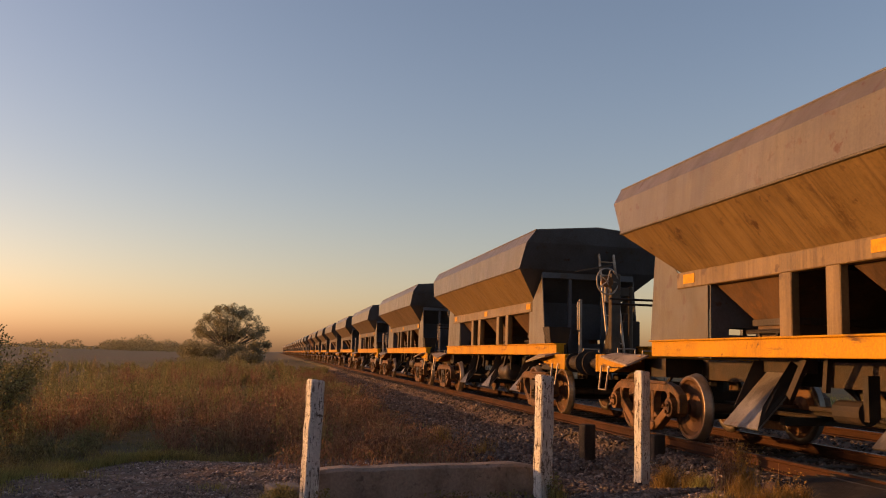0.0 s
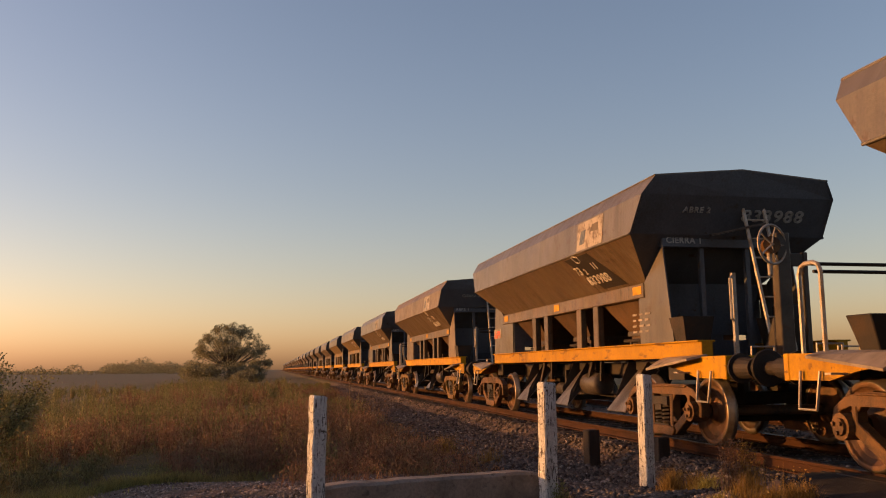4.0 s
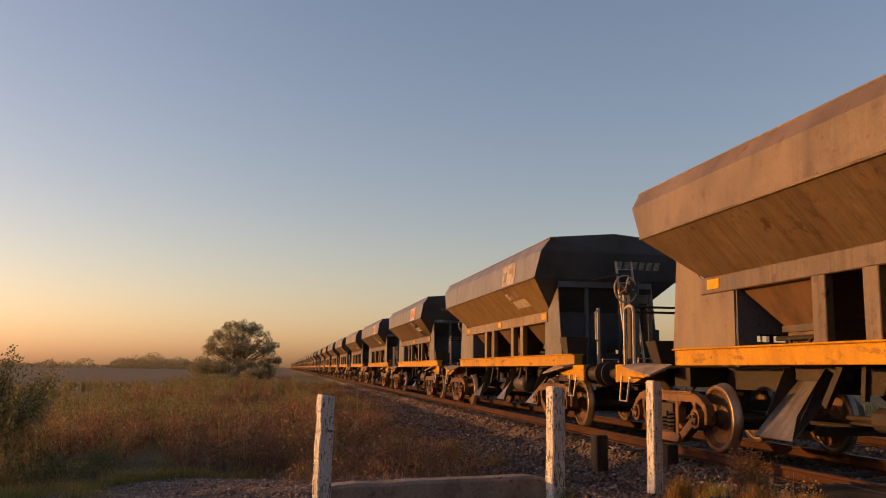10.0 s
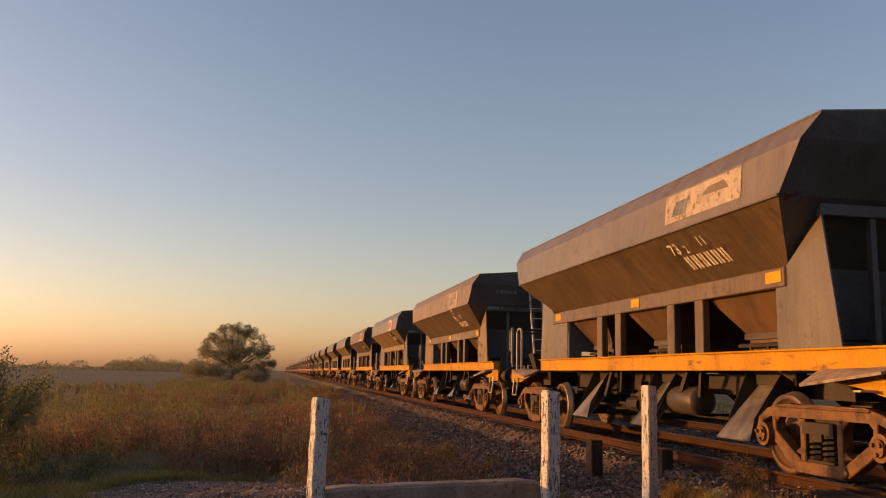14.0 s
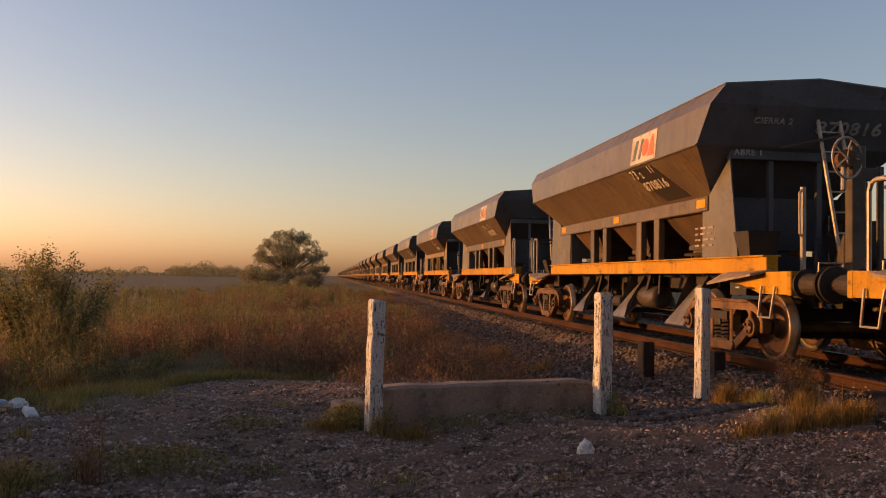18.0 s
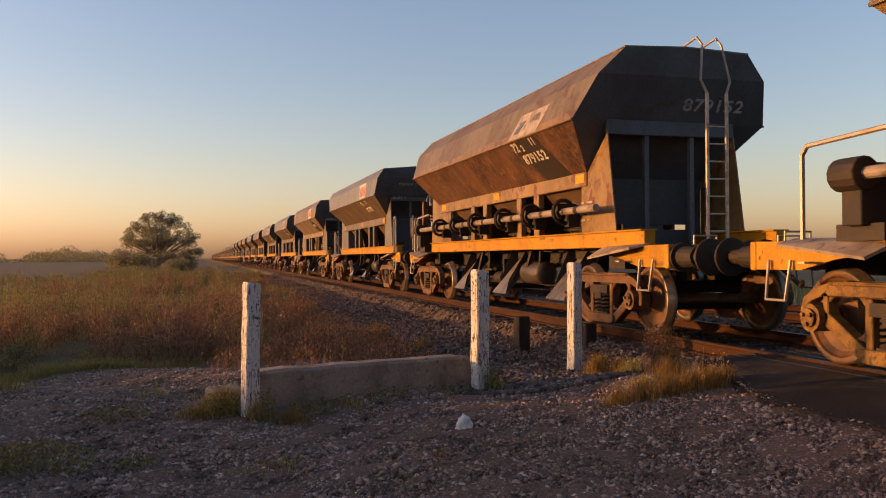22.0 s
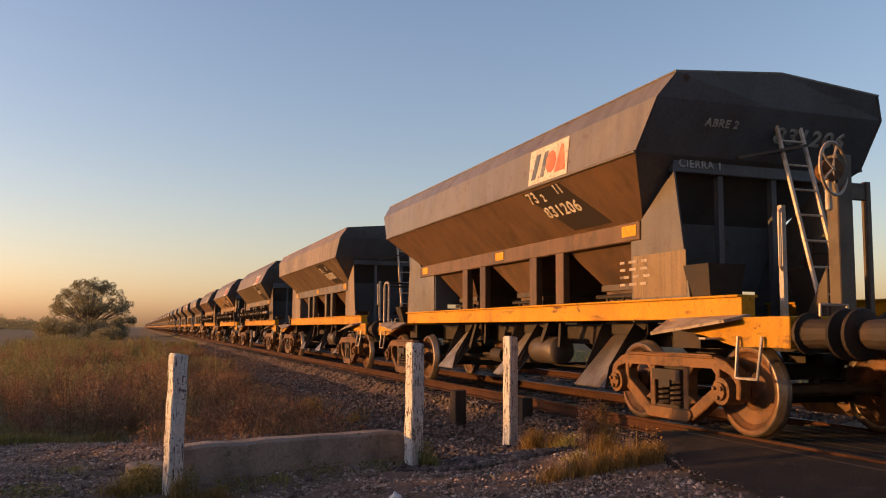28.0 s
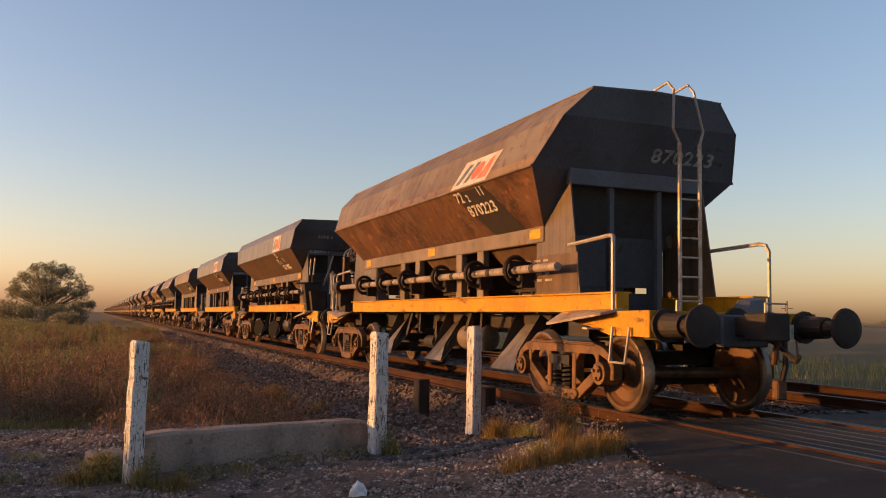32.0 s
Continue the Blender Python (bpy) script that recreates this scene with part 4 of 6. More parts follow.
            spoked_wheel(w, Vector((-.10, -6.46, 2.70)), .27, .12)
        # front platform
        if front in ("rails", "wheel"):
            for q in (-1, 1):
                if kind != "B":
                    part("handrail", Geo().tube([(q * 1.13, 6.66, 1.12), (q * 1.13, 6.66, 2.04), (q * 1.13, 6.62, 2.12), (q * 1.13, 6.54, 2.15), (q * 1.13, 6.40, 2.15), (q * 1.13, 6.32, 2.12), (q * 1.13, 6.28, 2.04), (q * 1.13, 6.28, 1.17)], .026), M_RAILING, w)
                else:
                    part("handrail", Geo().tube([(q * 1.15, 6.18, 1.18), (q * 1.15, 6.18, 2.02), (q * 1.15, 6.11, 2.10), (q * 1.13, 5.0, 2.15)], .026), M_RAILING, w)
                if front == "wheel":
                    part("handrail", Geo().tube([(q * 1.12, 6.62, 1.12), (q * 1.12, 6.62, 2.06), (q * 1.08, 6.62, 2.13), (q * .98, 6.62, 2.15)], .026), M_RAILING, w)
        if front not in ("low", "bin") and (kind != "B" or front == "wheel"):
            part("end_rail", Geo().tube([(-1.13, 6.47, 2.14), (1.13, 6.47, 2.14)], .02), M_DARK, w)
            part("end_rail", Geo().tube([(-1.13, 6.40, 2.05), (1.13, 6.40, 2.05)], .02), M_DARK, w)
        if front in ("wheel", "bin") or front == "rails" and kind != "B":
            g = Geo().loft([(-.92, 5.72, 1.17), (-.46, 5.72, 1.17), (-.46, 6.0, 1.17), (-.92, 6.0, 1.17)], [(-1.04, 5.68, 1.56), (-.38, 5.68, 1.56), (-.38, 6.06, 1.56), (-1.04, 6.06, 1.56)])
            part("tool_bin", g, M_DARK, w, bevel=.01)
        if front == "low":
            g = Geo().loft([(-.94, 6.06, 1.17), (-.50, 6.06, 1.17), (-.50, 6.3, 1.17), (-.94, 6.3, 1.17)], [(-.98, 6.1, 1.55), (-.44, 6.1, 1.55), (-.44, 6.4, 1.55), (-.98, 6.4, 1.55)])
            part("tool_bin", g, M_DARK, w, bevel=.01)
            part("front_brake_column", Geo().box(-.70, -.62, 6.12, 6.2, 1.17, 2.26), M_BOGIE, w, bevel=.01)
            part("front_brake_column", Geo().box(-.56, -.48, 6.12, 6.2, 1.17, 2.22), M_BOGIE, w, bevel=.01)
            part("slant_bar", Geo().tube([(-.46, 6.2, 1.5), (-.24, 6.2, 2.14)], .035), M_LADDER, w)
            spoked_wheel(w, Vector((-.38, 6.3, 2.24)), .23, .10)
        if front == "wheel":
            part("front_brake_column", Geo().box(-1.0, -.86, 6.12, 6.28, 1.17, 2.56).plate([(-1.0, 6.3, 1.17), (-1.0, 6.5, 1.17), (-1.0, 6.3, 1.6)], .02), M_BOGIE, w, bevel=.01)
            part("front_brake_column", Geo().box(-.70, -.62, 6.12, 6.22, 1.17, 2.44).box(-.88, -.62, 6.18, 6.21, 2.2, 2.45), M_BOGIE, w, bevel=.01)
            spoked_wheel(w, Vector((-.60, 6.34, 2.58)), .275, .13)
        if kind != "B":
            part("back_box", Geo().box(.62, 1.0, -5.6, -5.2, 1.17, 1.95).cyl((.8, -5.3, 1.95), (.8, -5.3, 2.12), .09, 10), M_DARK, w, bevel=.02)
        if kind != "B":
            for x in ((.55,) if end in ("plain", "railed") else (-.85, .55)):
                g = Geo()
                lo = [(x - .15, -5.64, 1.17), (x + .15, -5.64, 1.17), (x + .15, -5.36, 1.17), (x - .15, -5.36, 1.17)]
                hi = [(x - .24, -5.72, 1.76), (x + .24, -5.72, 1.76), (x + .24, -5.28, 1.76), (x - .24, -5.28, 1.76)]
                part("tool_bin", g.loft(lo, hi), M_DARK, w)
        for y in (-4.2, -.22, 3.68):
            part("marker", Geo().box(-1.098, -1.09, y - .16, y + .16, 2.19, 2.32), M_MARK, w, "amber reflective marker")
    for y in BOGIES:
        bogie(w, y, full)
    return w


# ---------------------------------------------------------------- lettering and emblem panels on the sides
NUMBERS = {1: "832281", 2: "870354", 3: "835389", 4: "833988", 5: "831740", 6: "871433", 7: "815658", 8: "818195", 9: "815163", 10: "834727", 11: "834127", 12: "834259", 13: "833261",
           14: "872200", 15: "871520", 16: "870816", 17: "835140", 18: "873257", 19: "879152", 20: "877233", 21: "882316", 22: "833614", 23: "831206",
           24: "871566", 25: "870223"}
READ = (10, 2, 3, 18, 4, 7, 8, 11, 12, 14, 16, 17, 19, 20, 21, 23, 24, 25)
words = {}
for word in sorted({"73", "72", "2", "11", "CIERRA 1", "ABRE 2", "CIERRA 2", "ABRE 1", "AFB", *(NUMBERS[n] for n in READ)}):
    cu = bpy.data.curves.new("lettering", "FONT")
    cu.body, cu.size, cu.extrude, cu.space_character = word, 1.0, 0.006, 1.12
    cu.offset = 0.018
    words[word] = new("lettering", cu)
bpy.context.view_layer.update()
dg = bpy.context.evaluated_depsgraph_get()
LETTERS = {}
for word, ob in words.items():
    LETTERS[word] = bpy.data.meshes.new_from_object(ob.evaluated_get(dg))
for ob in words.values():
    cu = ob.data
    bpy.data.objects.remove(ob)
    bpy.data.curves.remove(cu)


def lettering(wagon, word, at, right, up, size, mat, bold=1.0):
    """Flat lettering on a face: at is its lower left corner, right and up its axes."""
    r, u = Vector(right).normalized(), Vector(up).normalized()
    me = LETTERS[word].copy()
    me.transform(Matrix.Translation(at) @ Matrix((r, u, r.cross(u))).transposed().to_4x4() @ Matrix.Diagonal((size * bold, size, 1, 1)))
    return part("lettering", me, mat, wagon)


def dress(wagon, n, kind):
    shape = PROFILE["B" if kind == "B" else "A"][0]
    (ax, az_, ay), (bx, bz, by), (cx, cz, cy), (dx, dz, dy) = shape
    side = lambda z: -(cx + (bx - cx) * (z - cz) / (bz - cz))
    slope = lambda z: -(cx + (dx - cx) * (z - cz) / (dz - cz))
    rn = random.Random(n * 7 + 1)
    # emblem
    if n not in (0, 22):
        if kind == "B":
            y0, y1, z0, z1, lean = (-2.46, -3.77, cz + .02, cz + .53, -.2) if n == 20 else (-2.32, -3.60, cz + .02, cz + .44, -.26)
        else:
            y0, y1, z0, z1, lean = (-2.88, -4.05, cz + .03, cz + .50, -.03) if n == 4 else (-2.42, -4.40, cz + .12, cz + .50, -.0) if n == 13 else (-2.42, -3.56, cz + .03, cz + .51, -.03)
        h = z1 - z0

        def flat(pts, deep, top):
            o = [(y0 + (y1 - y0) * u + lean * v, z0 + h * v) for u, v in pts]
            return Geo().loft([(side(z) - deep, y, z) for y, z in o], [(side(z) - top, y, z) for y, z in o])
        worn = n in (1, 2, 3, 4, 9, 12, 13, 19)
        emblem = part("emblem_panel", flat(((0, 0), (1, 0), (1, 1), (0, 1)), .004, .008), M_WORN if worn else M_WHITE, wagon, "worn pale emblem panel" if worn else "white emblem panel in navy and red")

        def shape_on(pts, mat):
            part("emblem_shape", flat(pts, .008, .012), mat, emblem)
        if worn:
            shape_on(((.1, .2), (.3, .2), (.34, .7), (.16, .7)), M_BLUE)
            shape_on(((.52, .55), (.86, .5), (.8, .8), (.6, .78)), M_RUST_ROOF)
        else:
            shape_on(((.07, .14), (.19, .14), (.30, .84), (.18, .84)), M_BLUE)
            shape_on(((.31, .14), (.41, .14), (.50, .84), (.40, .84)), M_BLUE)
            shape_on([(.58 + .13 * math.cos(q * .7), .49 + .32 * math.sin(q * .7)) for q in range(9)], M_RED)
            shape_on(((.68, .14), (.95, .14), (.88, .86), (.82, .86)), M_RED)
    if n in (2, 3, 4, 7, 12, 14, 24):
        # small stencilled outline below the emblem
        o = [(-2.52, cz - .03), (-2.60, cz - .02), (-2.76, cz - .06), (-2.76, cz - .12), (-2.66, cz - .14), (-2.56, cz - .12), (-2.52, cz - .03)]
        g = Geo().tube([(slope(z) - .006, y, z) for y, z in o], .012, 5)
        part("stencil_mark", g, M_LETTER, wagon)
    if n == 4:
        part("letter_panel", Geo().box(-1.072, -1.066, 4.98, 4.28, 1.80, 2.04), M_WORN, wagon, "faded whitewashed panel with red letters")
        lettering(wagon, "AFB", (-1.076, 4.92, 1.81), (0, -1, 0), (0, 0, 1), .26, M_RED, 1.2)
    if n == 20:
        # looping scribbles along the slope
        for y0_, z0_, loops, sx_ in ((1.2, 2.50, 3, .5), (.25, 2.55, 7, 1.0), (-.95, 2.46, 4, .6)):
            pts = []
            for k in range(loops * 8 + 1):
                q = k * math.tau / 8
                y = y0_ - sx_ * k / (loops * 8) + .06 * math.cos(q)
                z = z0_ + (.075 + .03 * rn.random()) * math.sin(q + .4 * rn.random())
                pts.append((slope(z) - .006, y, z))
            part("scribble", Geo().tube(pts, .007, 4), M_BLACK, wagon, "looping black scribble")
    # number on the slope
    right = Vector((0, -1, 0))
    up = (Vector((-cx, 0, cz)) - Vector((-dx, 0, dz))).normalized()
    out = right.cross(up)
    if out.x > 0:
        out = -out

    def on_slope(y, z):
        return Vector((slope(z), y, z)) + out * .006
    if n in (4, 8, 11, 17, 16, 19, 20, 21, 22, 23, 25, 10):
        py_ = -.2 if kind == "B" else 0
        o = [(-2.12 + py_, cz - .04), (-3.25 + py_, cz - .04), (-3.75 + py_, dz + .06), (-2.75 + py_, dz + .06)]
        a = [Vector((slope(z), y, z)) + out * .001 for y, z in o]
        part("number_panel", Geo().loft(a, [p + out * .003 for p in a]), M_BLACK, wagon, "faded black number panel")
    s = .255
    dy = -.17 if kind == "B" else 0
    low = .09 if n in (2, 3, 4, 7, 12, 14, 24) else 0
    if n in READ:
        lettering(wagon, "2", on_slope(-2.58 + dy, cz - .19 - low * 1.5), right, up, s * .68, M_LETTER, 1.0)
        lettering(wagon, "72" if kind == "B" else "73", on_slope(-2.20 + dy, cz - .18 - low * 1.5), right, up, s, M_LETTER, 1.0)
        lettering(wagon, "11", on_slope(-3.02 + dy, cz - .15 - low * 1.5), right, up, s * .8, M_LETTER, 1.0)
        lettering(wagon, NUMBERS[n], on_slope(-2.38 + dy, cz - .39 - low * 1.2), right, up, s, M_LETTER, 1.15)
    elif n > 0:
        lettering(wagon, "73", on_slope(-2.22, cz - .26), right, up, s, M_LETTER, 1.0)
        lettering(wagon, "2", on_slope(-2.60, cz - .27), right, up, s * .68, M_LETTER, 1.0)
        lettering(wagon, "11", on_slope(-3.02, cz - .23), right, up, s * .8, M_LETTER, 1.0)
        for k in range(6):
            y, z, hh = -2.40 - k * .185, cz - .47, .165
            for b in (0, .075):
                a = [on_slope(y - b - hh * .1, z), on_slope(y - b - .05 - hh * .1, z), on_slope(y - b - .05, z + hh), on_slope(y - b, z + hh)]
                part("lettering_bar", Geo().loft(a, [p + out * .004 for p in a]), M_LETTER, wagon)
    # data block on the corner panel
    if n > 0 and kind != "A" or n in (4, 7, 8, 11, 16, 17, 23):
        for k in range(4):
            y = -3.95
            z = 1.86 - k * .09
            for j in range(3):
                l = rn.uniform(.1, .2)
                part("data_bar", Geo().box(-1.075, -1.066, y, y - l, z, z + .032), M_WORN, wagon)
                y -= l + .09
    if n in (14, 23, 25):
        block = {14: M_PLATE, 23: M_GOLD, 25: M_FUNNEL}[n]
        part("data_panel", Geo().box(-1.068, -1.0655, -4.24, -5.30, 1.44, 1.94), block, wagon, "rectangle of another colour with small data marks")
    if kind == "B":
        # scoured ochre band along the shoulder, above the slope
        if n in (19, 25):
            o = [(5.06 - SHORT - .02, cz + .015), (-5.04, cz + .015), (-5.10, cz + .13), (5.10 - SHORT, cz + .13)]
            part("shoulder_band", Geo().loft([(side(z) - .001, y, z) for y, z in o], [(side(z) - .0025, y, z) for y, z in o]), M_OCHRE, wagon, "scoured ochre band along the shoulder")
    if n == 12:
        # pale chalk loops on the corner panel
        for y0_, z0_, loops in ((-4.0, 1.98, 3), (-4.15, 1.62, 4), (-4.5, 1.88, 2)):
            pts = [(-1.070, y0_ - .08 * k / 4 + .03 * math.cos(k * .9), z0_ + (.05 + .03 * rn.random()) * math.sin(k * .9)) for k in range(loops * 7)]
            part("scribble", Geo().tube(pts, .005, 4), M_DIM, wagon)
    # end face
    def on_end(x, z):
        y = -(cy + (by - cy) * (z - cz) / (bz - cz)) if z < bz else -(by + (ay - by) * (z - bz) / (az_ - bz))
        return Vector((x, y - .012, z))
    e_up = (on_end(0, 3.4) - on_end(0, 3.2)).normalized()
    if n in READ:
        lettering(wagon, NUMBERS[n], on_end(.12, 3.22), (1, 0, 0), e_up, .27, M_DIM, 1.15)
        if kind != "B":
            first = n in (4, 23, 24)
            lettering(wagon, "CIERRA 1" if first else "ABRE 1", (-1.0, -5.108, 2.90), (1, 0, 0), (0, 0, 1), .13, M_DIM)
            lettering(wagon, "ABRE 2" if first else "CIERRA 2", on_end(-.85, 3.32), (1, 0, 0), e_up, .13, M_DIM)
    elif n > 0:
        for k in range(6):
            p = on_end(.15 + k * .17, 3.23)
            part("lettering_bar", Geo().plate([p, p + Vector((.12, 0, 0)), p + Vector((.12, 0, 0)) + e_up * .19, p + e_up * .19], -.004), M_DIM, wagon)


TRAIN = {}
protos = {}


def rear_gear(n):
    if n in (1, 15, 17, 18):
        return "railed"
    if n in (3, 11, 19):
        return "ladder"
    if n in (1, 5, 7, 10, 12, 13, 14, 15, 17, 18, 22) or n < -2 and n % 3:
        return "plain"
    return "wheel"


KINDS = {1: "D", 19: "B", 20: "B", 21: "B", 25: "B", 24: "C"}
for n in range(-30, 26):
    kind = KINDS.get(n, "A" if n > -1 or n % 7 else "B")
    key = (kind, "any" if n <= -3 else {19: "ladder", 20: "levers", 21: "post"}.get(n, "rails") if kind == "B" else rear_gear(n), n > -3, "bare" if n in (0, 1, 4, 9, 15) else "bin" if n in (2, 12) else "low" if n in (7, 22) else "wheel" if n in (19, 21, 25) else "rails")
    if key not in protos:
        protos[key] = hopper_wagon(kind, *key[1:])
        TRAIN[n] = protos[key]
    else:
        TRAIN[n] = copy_thing(protos[key], pose(XC, 20, 0))
    lab = {"A": "weathered grey angular hopper wagon with a yellow side sill", "B": "rusty brown round-shouldered hopper wagon with a side shaft",
           "C": "grey angular hopper wagon with a long gate shaft", "D": "weathered grey angular hopper wagon with a flat roof"}[kind]
    tagged(TRAIN[n], lab, "hopper wagon", "wagons of the train")


def repaint(wagon, swap):
    """Gives one wagon its own paint in place of the common one."""
    for ob in [wagon, *wagon.children_recursive]:
        for slot in ob.material_slots:
            if slot.material in swap:
                new_mat = swap[slot.material]
                slot.link = "OBJECT"
                slot.material = new_mat


repaint(TRAIN[20], {M_RUSTY: M_OCHRE, M_RUST_ROOF: M_TAUPE, M_BOGIE: M_BOGIE_OCHRE})
repaint(TRAIN[21], {M_RUSTY: M_OLIVE, M_RUST_ROOF: M_TAUPE})
repaint(TRAIN[22], {M_GREY: M_TAUPE})
repaint(TRAIN[23], {M_SLOPE: M_FUNNEL})
repaint(TRAIN[24], {M_SLOPE: M_FUNNEL})
for n in (0, 1, 9, 11):
    repaint(TRAIN[n], {M_SLOPE: M_GOLD})
repaint(TRAIN[10], {M_GREY: M_TAUPE})
repaint(TRAIN[3], {M_GREY: M_TAUPE, M_BOGIE: M_BOGIE_OCHRE})
repaint(TRAIN[12], {M_GREY: M_GOLD})
repaint(TRAIN[17], {M_GREY: M_TAUPE, M_SLOPE: M_TAUPE})
for n, names, mat in ((19, ("hopper_beam", "edge_bead", "corner_panel", "stanchion"), M_OCHRE), (25, ("hopper_beam", "edge_bead"), M_TAUPE), (24, ("hopper_beam", "corner_panel", "stanchion"), M_SLOPE), (25, ("corner_panel",), M_SLOPE), (25, ("stanchion",), M_TAUPE), (25, ("air_reservoir",), M_TAUPE), (14, ("hopper_beam", "corner_panel", "stanchion"), M_GOLD), (14, ("slope_sheet",), M_FUNNEL), (21, ("corner_panel", "stanchion", "hopper_beam"), M_SLOPE)):
    for ob in TRAIN[n].children:
        if ob.name.startswith(names):
            ob.material_slots[0].link = "OBJECT"
            ob.material_slots[0].material = mat
tagged(TRAIN[20], "ochre hopper wagon with rust scabs, scribbles and a side shaft")
tagged(TRAIN[21], "dull taupe round-shouldered hopper wagon with a side shaft")
for n in range(0, 26):
    dress(TRAIN[n], n, KINDS.get(n, "A"))


# a pale cover plate and a torn reflective sticker on the dull taupe wagon
part("cover_plate", Geo().box(-1.06, -1.0, 1.02, 1.46, .57, .88), M_WING, TRAIN[21], "pale square cover plate", bevel=.008)
part("sticker", Geo().box(-1.116, -1.1105, -.52, -.20, 1.23, 1.34), M_MARK, TRAIN[21], "torn amber reflective sticker")

# tail of the last wagon
TAIL = TRAIN[25]
g = Geo()
rt = random.Random(8)
lump = [Vector((.62 + .30 * math.cos(k * 1.05) * rt.uniform(.8, 1.1), -6.5 + .16 * math.sin(k * 1.05) * rt.uniform(.8, 1.1), 1.17)) for k in range(6)]
g.loft(lump, [Vector((.68 + (p.x - .62) * .72, -6.5 + (p.y + 6.5) * .7, 1.37 + rt.uniform(-.03, .04))) for p in lump])
part("stone_lump", g, M_END, TAIL, "dark lump of stone left on the platform", bevel=.015)
part("hook_plate", Geo().box(-.30, .36, -7.1, -6.98, .80, 1.16), M_END, TAIL, bevel=.02)
part("draw_hook", Geo().tube([(.30, -7.1, 1.06), (.32, -7.28, 1.06), (.32, -7.32, .92), (.30, -7.26, .78), (.33, -7.2, .62)], .035, 8), M_RUSTY, TAIL, "rusty draw hook")
hose = part("air_hose", Geo().tube([(.48, -7.0, 1.02), (.50, -7.18, .92), (.48, -7.22, .60), (.42, -7.2, .36), (.38, -7.15, .24)], .032, 8), M_DARK, TAIL)
part("hose_coupling", Geo().box(.34, .48, -7.24, -7.14, .22, .44), M_RUSTY, hose, "rusty orange hose coupling", bevel=.015)
part("tap", Geo().cyl((.50, -7.1, 1.0), (.50, -6.98, 1.0), .07, 10).box(.46, .54, -7.16, -7.06, .96, 1.12), M_YELLOW, TAIL, "yellow brake tap", bevel=.01)
part("tag", Geo().box(.56, .68, -7.14, -7.12, .88, 1.06), M_WHITE, TAIL)
part("buffer_beam", Geo().box(-.72, -.30, -7.0, -6.98, .84, 1.16).box(.36, .72, -7.0, -6.98, .84, 1.16), M_END, TAIL)


# ---------------------------------------------------------------- stones, plants and litter
def raw_mesh(name, v, f):
    me = bpy.data.meshes.new(name)
    v, f = np.asarray(v, np.float32), np.asarray(f, np.int32)
    me.vertices.add(len(v))
    me.vertices.foreach_set("co", v.reshape(-1))
    k = f.shape[1]
    me.loops.add(f.size)
    me.loops.foreach_set("vertex_index", f.reshape(-1))
    me.polygons.add(len(f))
    me.polygons.foreach_set("loop_start", np.arange(0, f.size, k, dtype=np.int32))
    me.update(calc_edges=True)
    return me


def stuff(name, me, mat, label, category):
    me.materials.append(mat)
    return tagged(new(name, me), label, category, kind="stuff")


def merged(*pairs):
    vs, fs, k = [], [], 0
    for v, f in pairs:
        vs.append(v)
        fs.append(f + k)
        k += len(v)
    return np.concatenate(vs), np.concatenate(fs)


OCT_V = np.array([(1, 0, 0), (-1, 0, 0), (0, 1, 0), (0, -1, 0), (0, 0, 1), (0, 0, -1), (.6, .6, .45), (-.6, .6, .4), (-.6, -.6, .5), (.6, -.6, .4)], float)
OCT_F = np.array([(4, 0, 6), (4, 6, 2), (4, 2, 7), (4, 7, 1), (4, 1, 8), (4, 8, 3), (4, 3, 9), (4, 9, 0),
                  (5, 6, 0), (5, 2, 6), (5, 7, 2), (5, 1, 7), (5, 8, 1), (5, 3, 8), (5, 9, 3), (5, 0, 9)])

SIX_V = np.array([(1, 0, .1), (-1, 0, .1), (0, 1, 0), (0, -1, 0), (.1, .1, .9), (0, 0, -1)], float)
SIX_F = np.array([(4, 0, 2), (4, 2, 1), (4, 1, 3), (4, 3, 0), (5, 2, 0), (5, 1, 2), (5, 3, 1), (5, 0, 3)])


def stones(px, py, lo, hi, seed, sink=0.35, fine=True):
    r = np.random.RandomState(seed)
    n = len(px)
    base, tris = (OCT_V, OCT_F) if fine else (SIX_V, SIX_F)
    k = len(base)
    size = lo * (hi / lo) ** (r.rand(n) ** 1.9)
    v = base[None] * (1 + r.uniform(-.3, .3, (n, k, 1)))
    if not fine:
        v = v + r.uniform(-.25, .25, (n, k, 3))
    v = v * size[:, None, None] * r.uniform(.6, 1.3, (n, 1, 3)) * np.array([1, 1, .75])
    a = r.uniform(0, math.tau, n)
    c, s = np.cos(a)[:, None], np.sin(a)[:, None]
    tilt = r.uniform(-.5, .5, n)[:, None]
    x, y, z = v[..., 0], v[..., 1], v[..., 2]
    x, z = x * np.cos(tilt) - z * np.sin(tilt), x * np.sin(tilt) + z * np.cos(tilt)
    x, y = x * c - y * s, x * s + y * c
    z0 = ground_z(px, py) + size * (.5 - sink)
    v = np.stack([x + px[:, None], y + py[:, None], z + z0[:, None]], -1)
    f = tris[None] + (np.arange(n) * k)[:, None, None]
    return v.reshape(-1, 3), f.reshape(-1, 3)


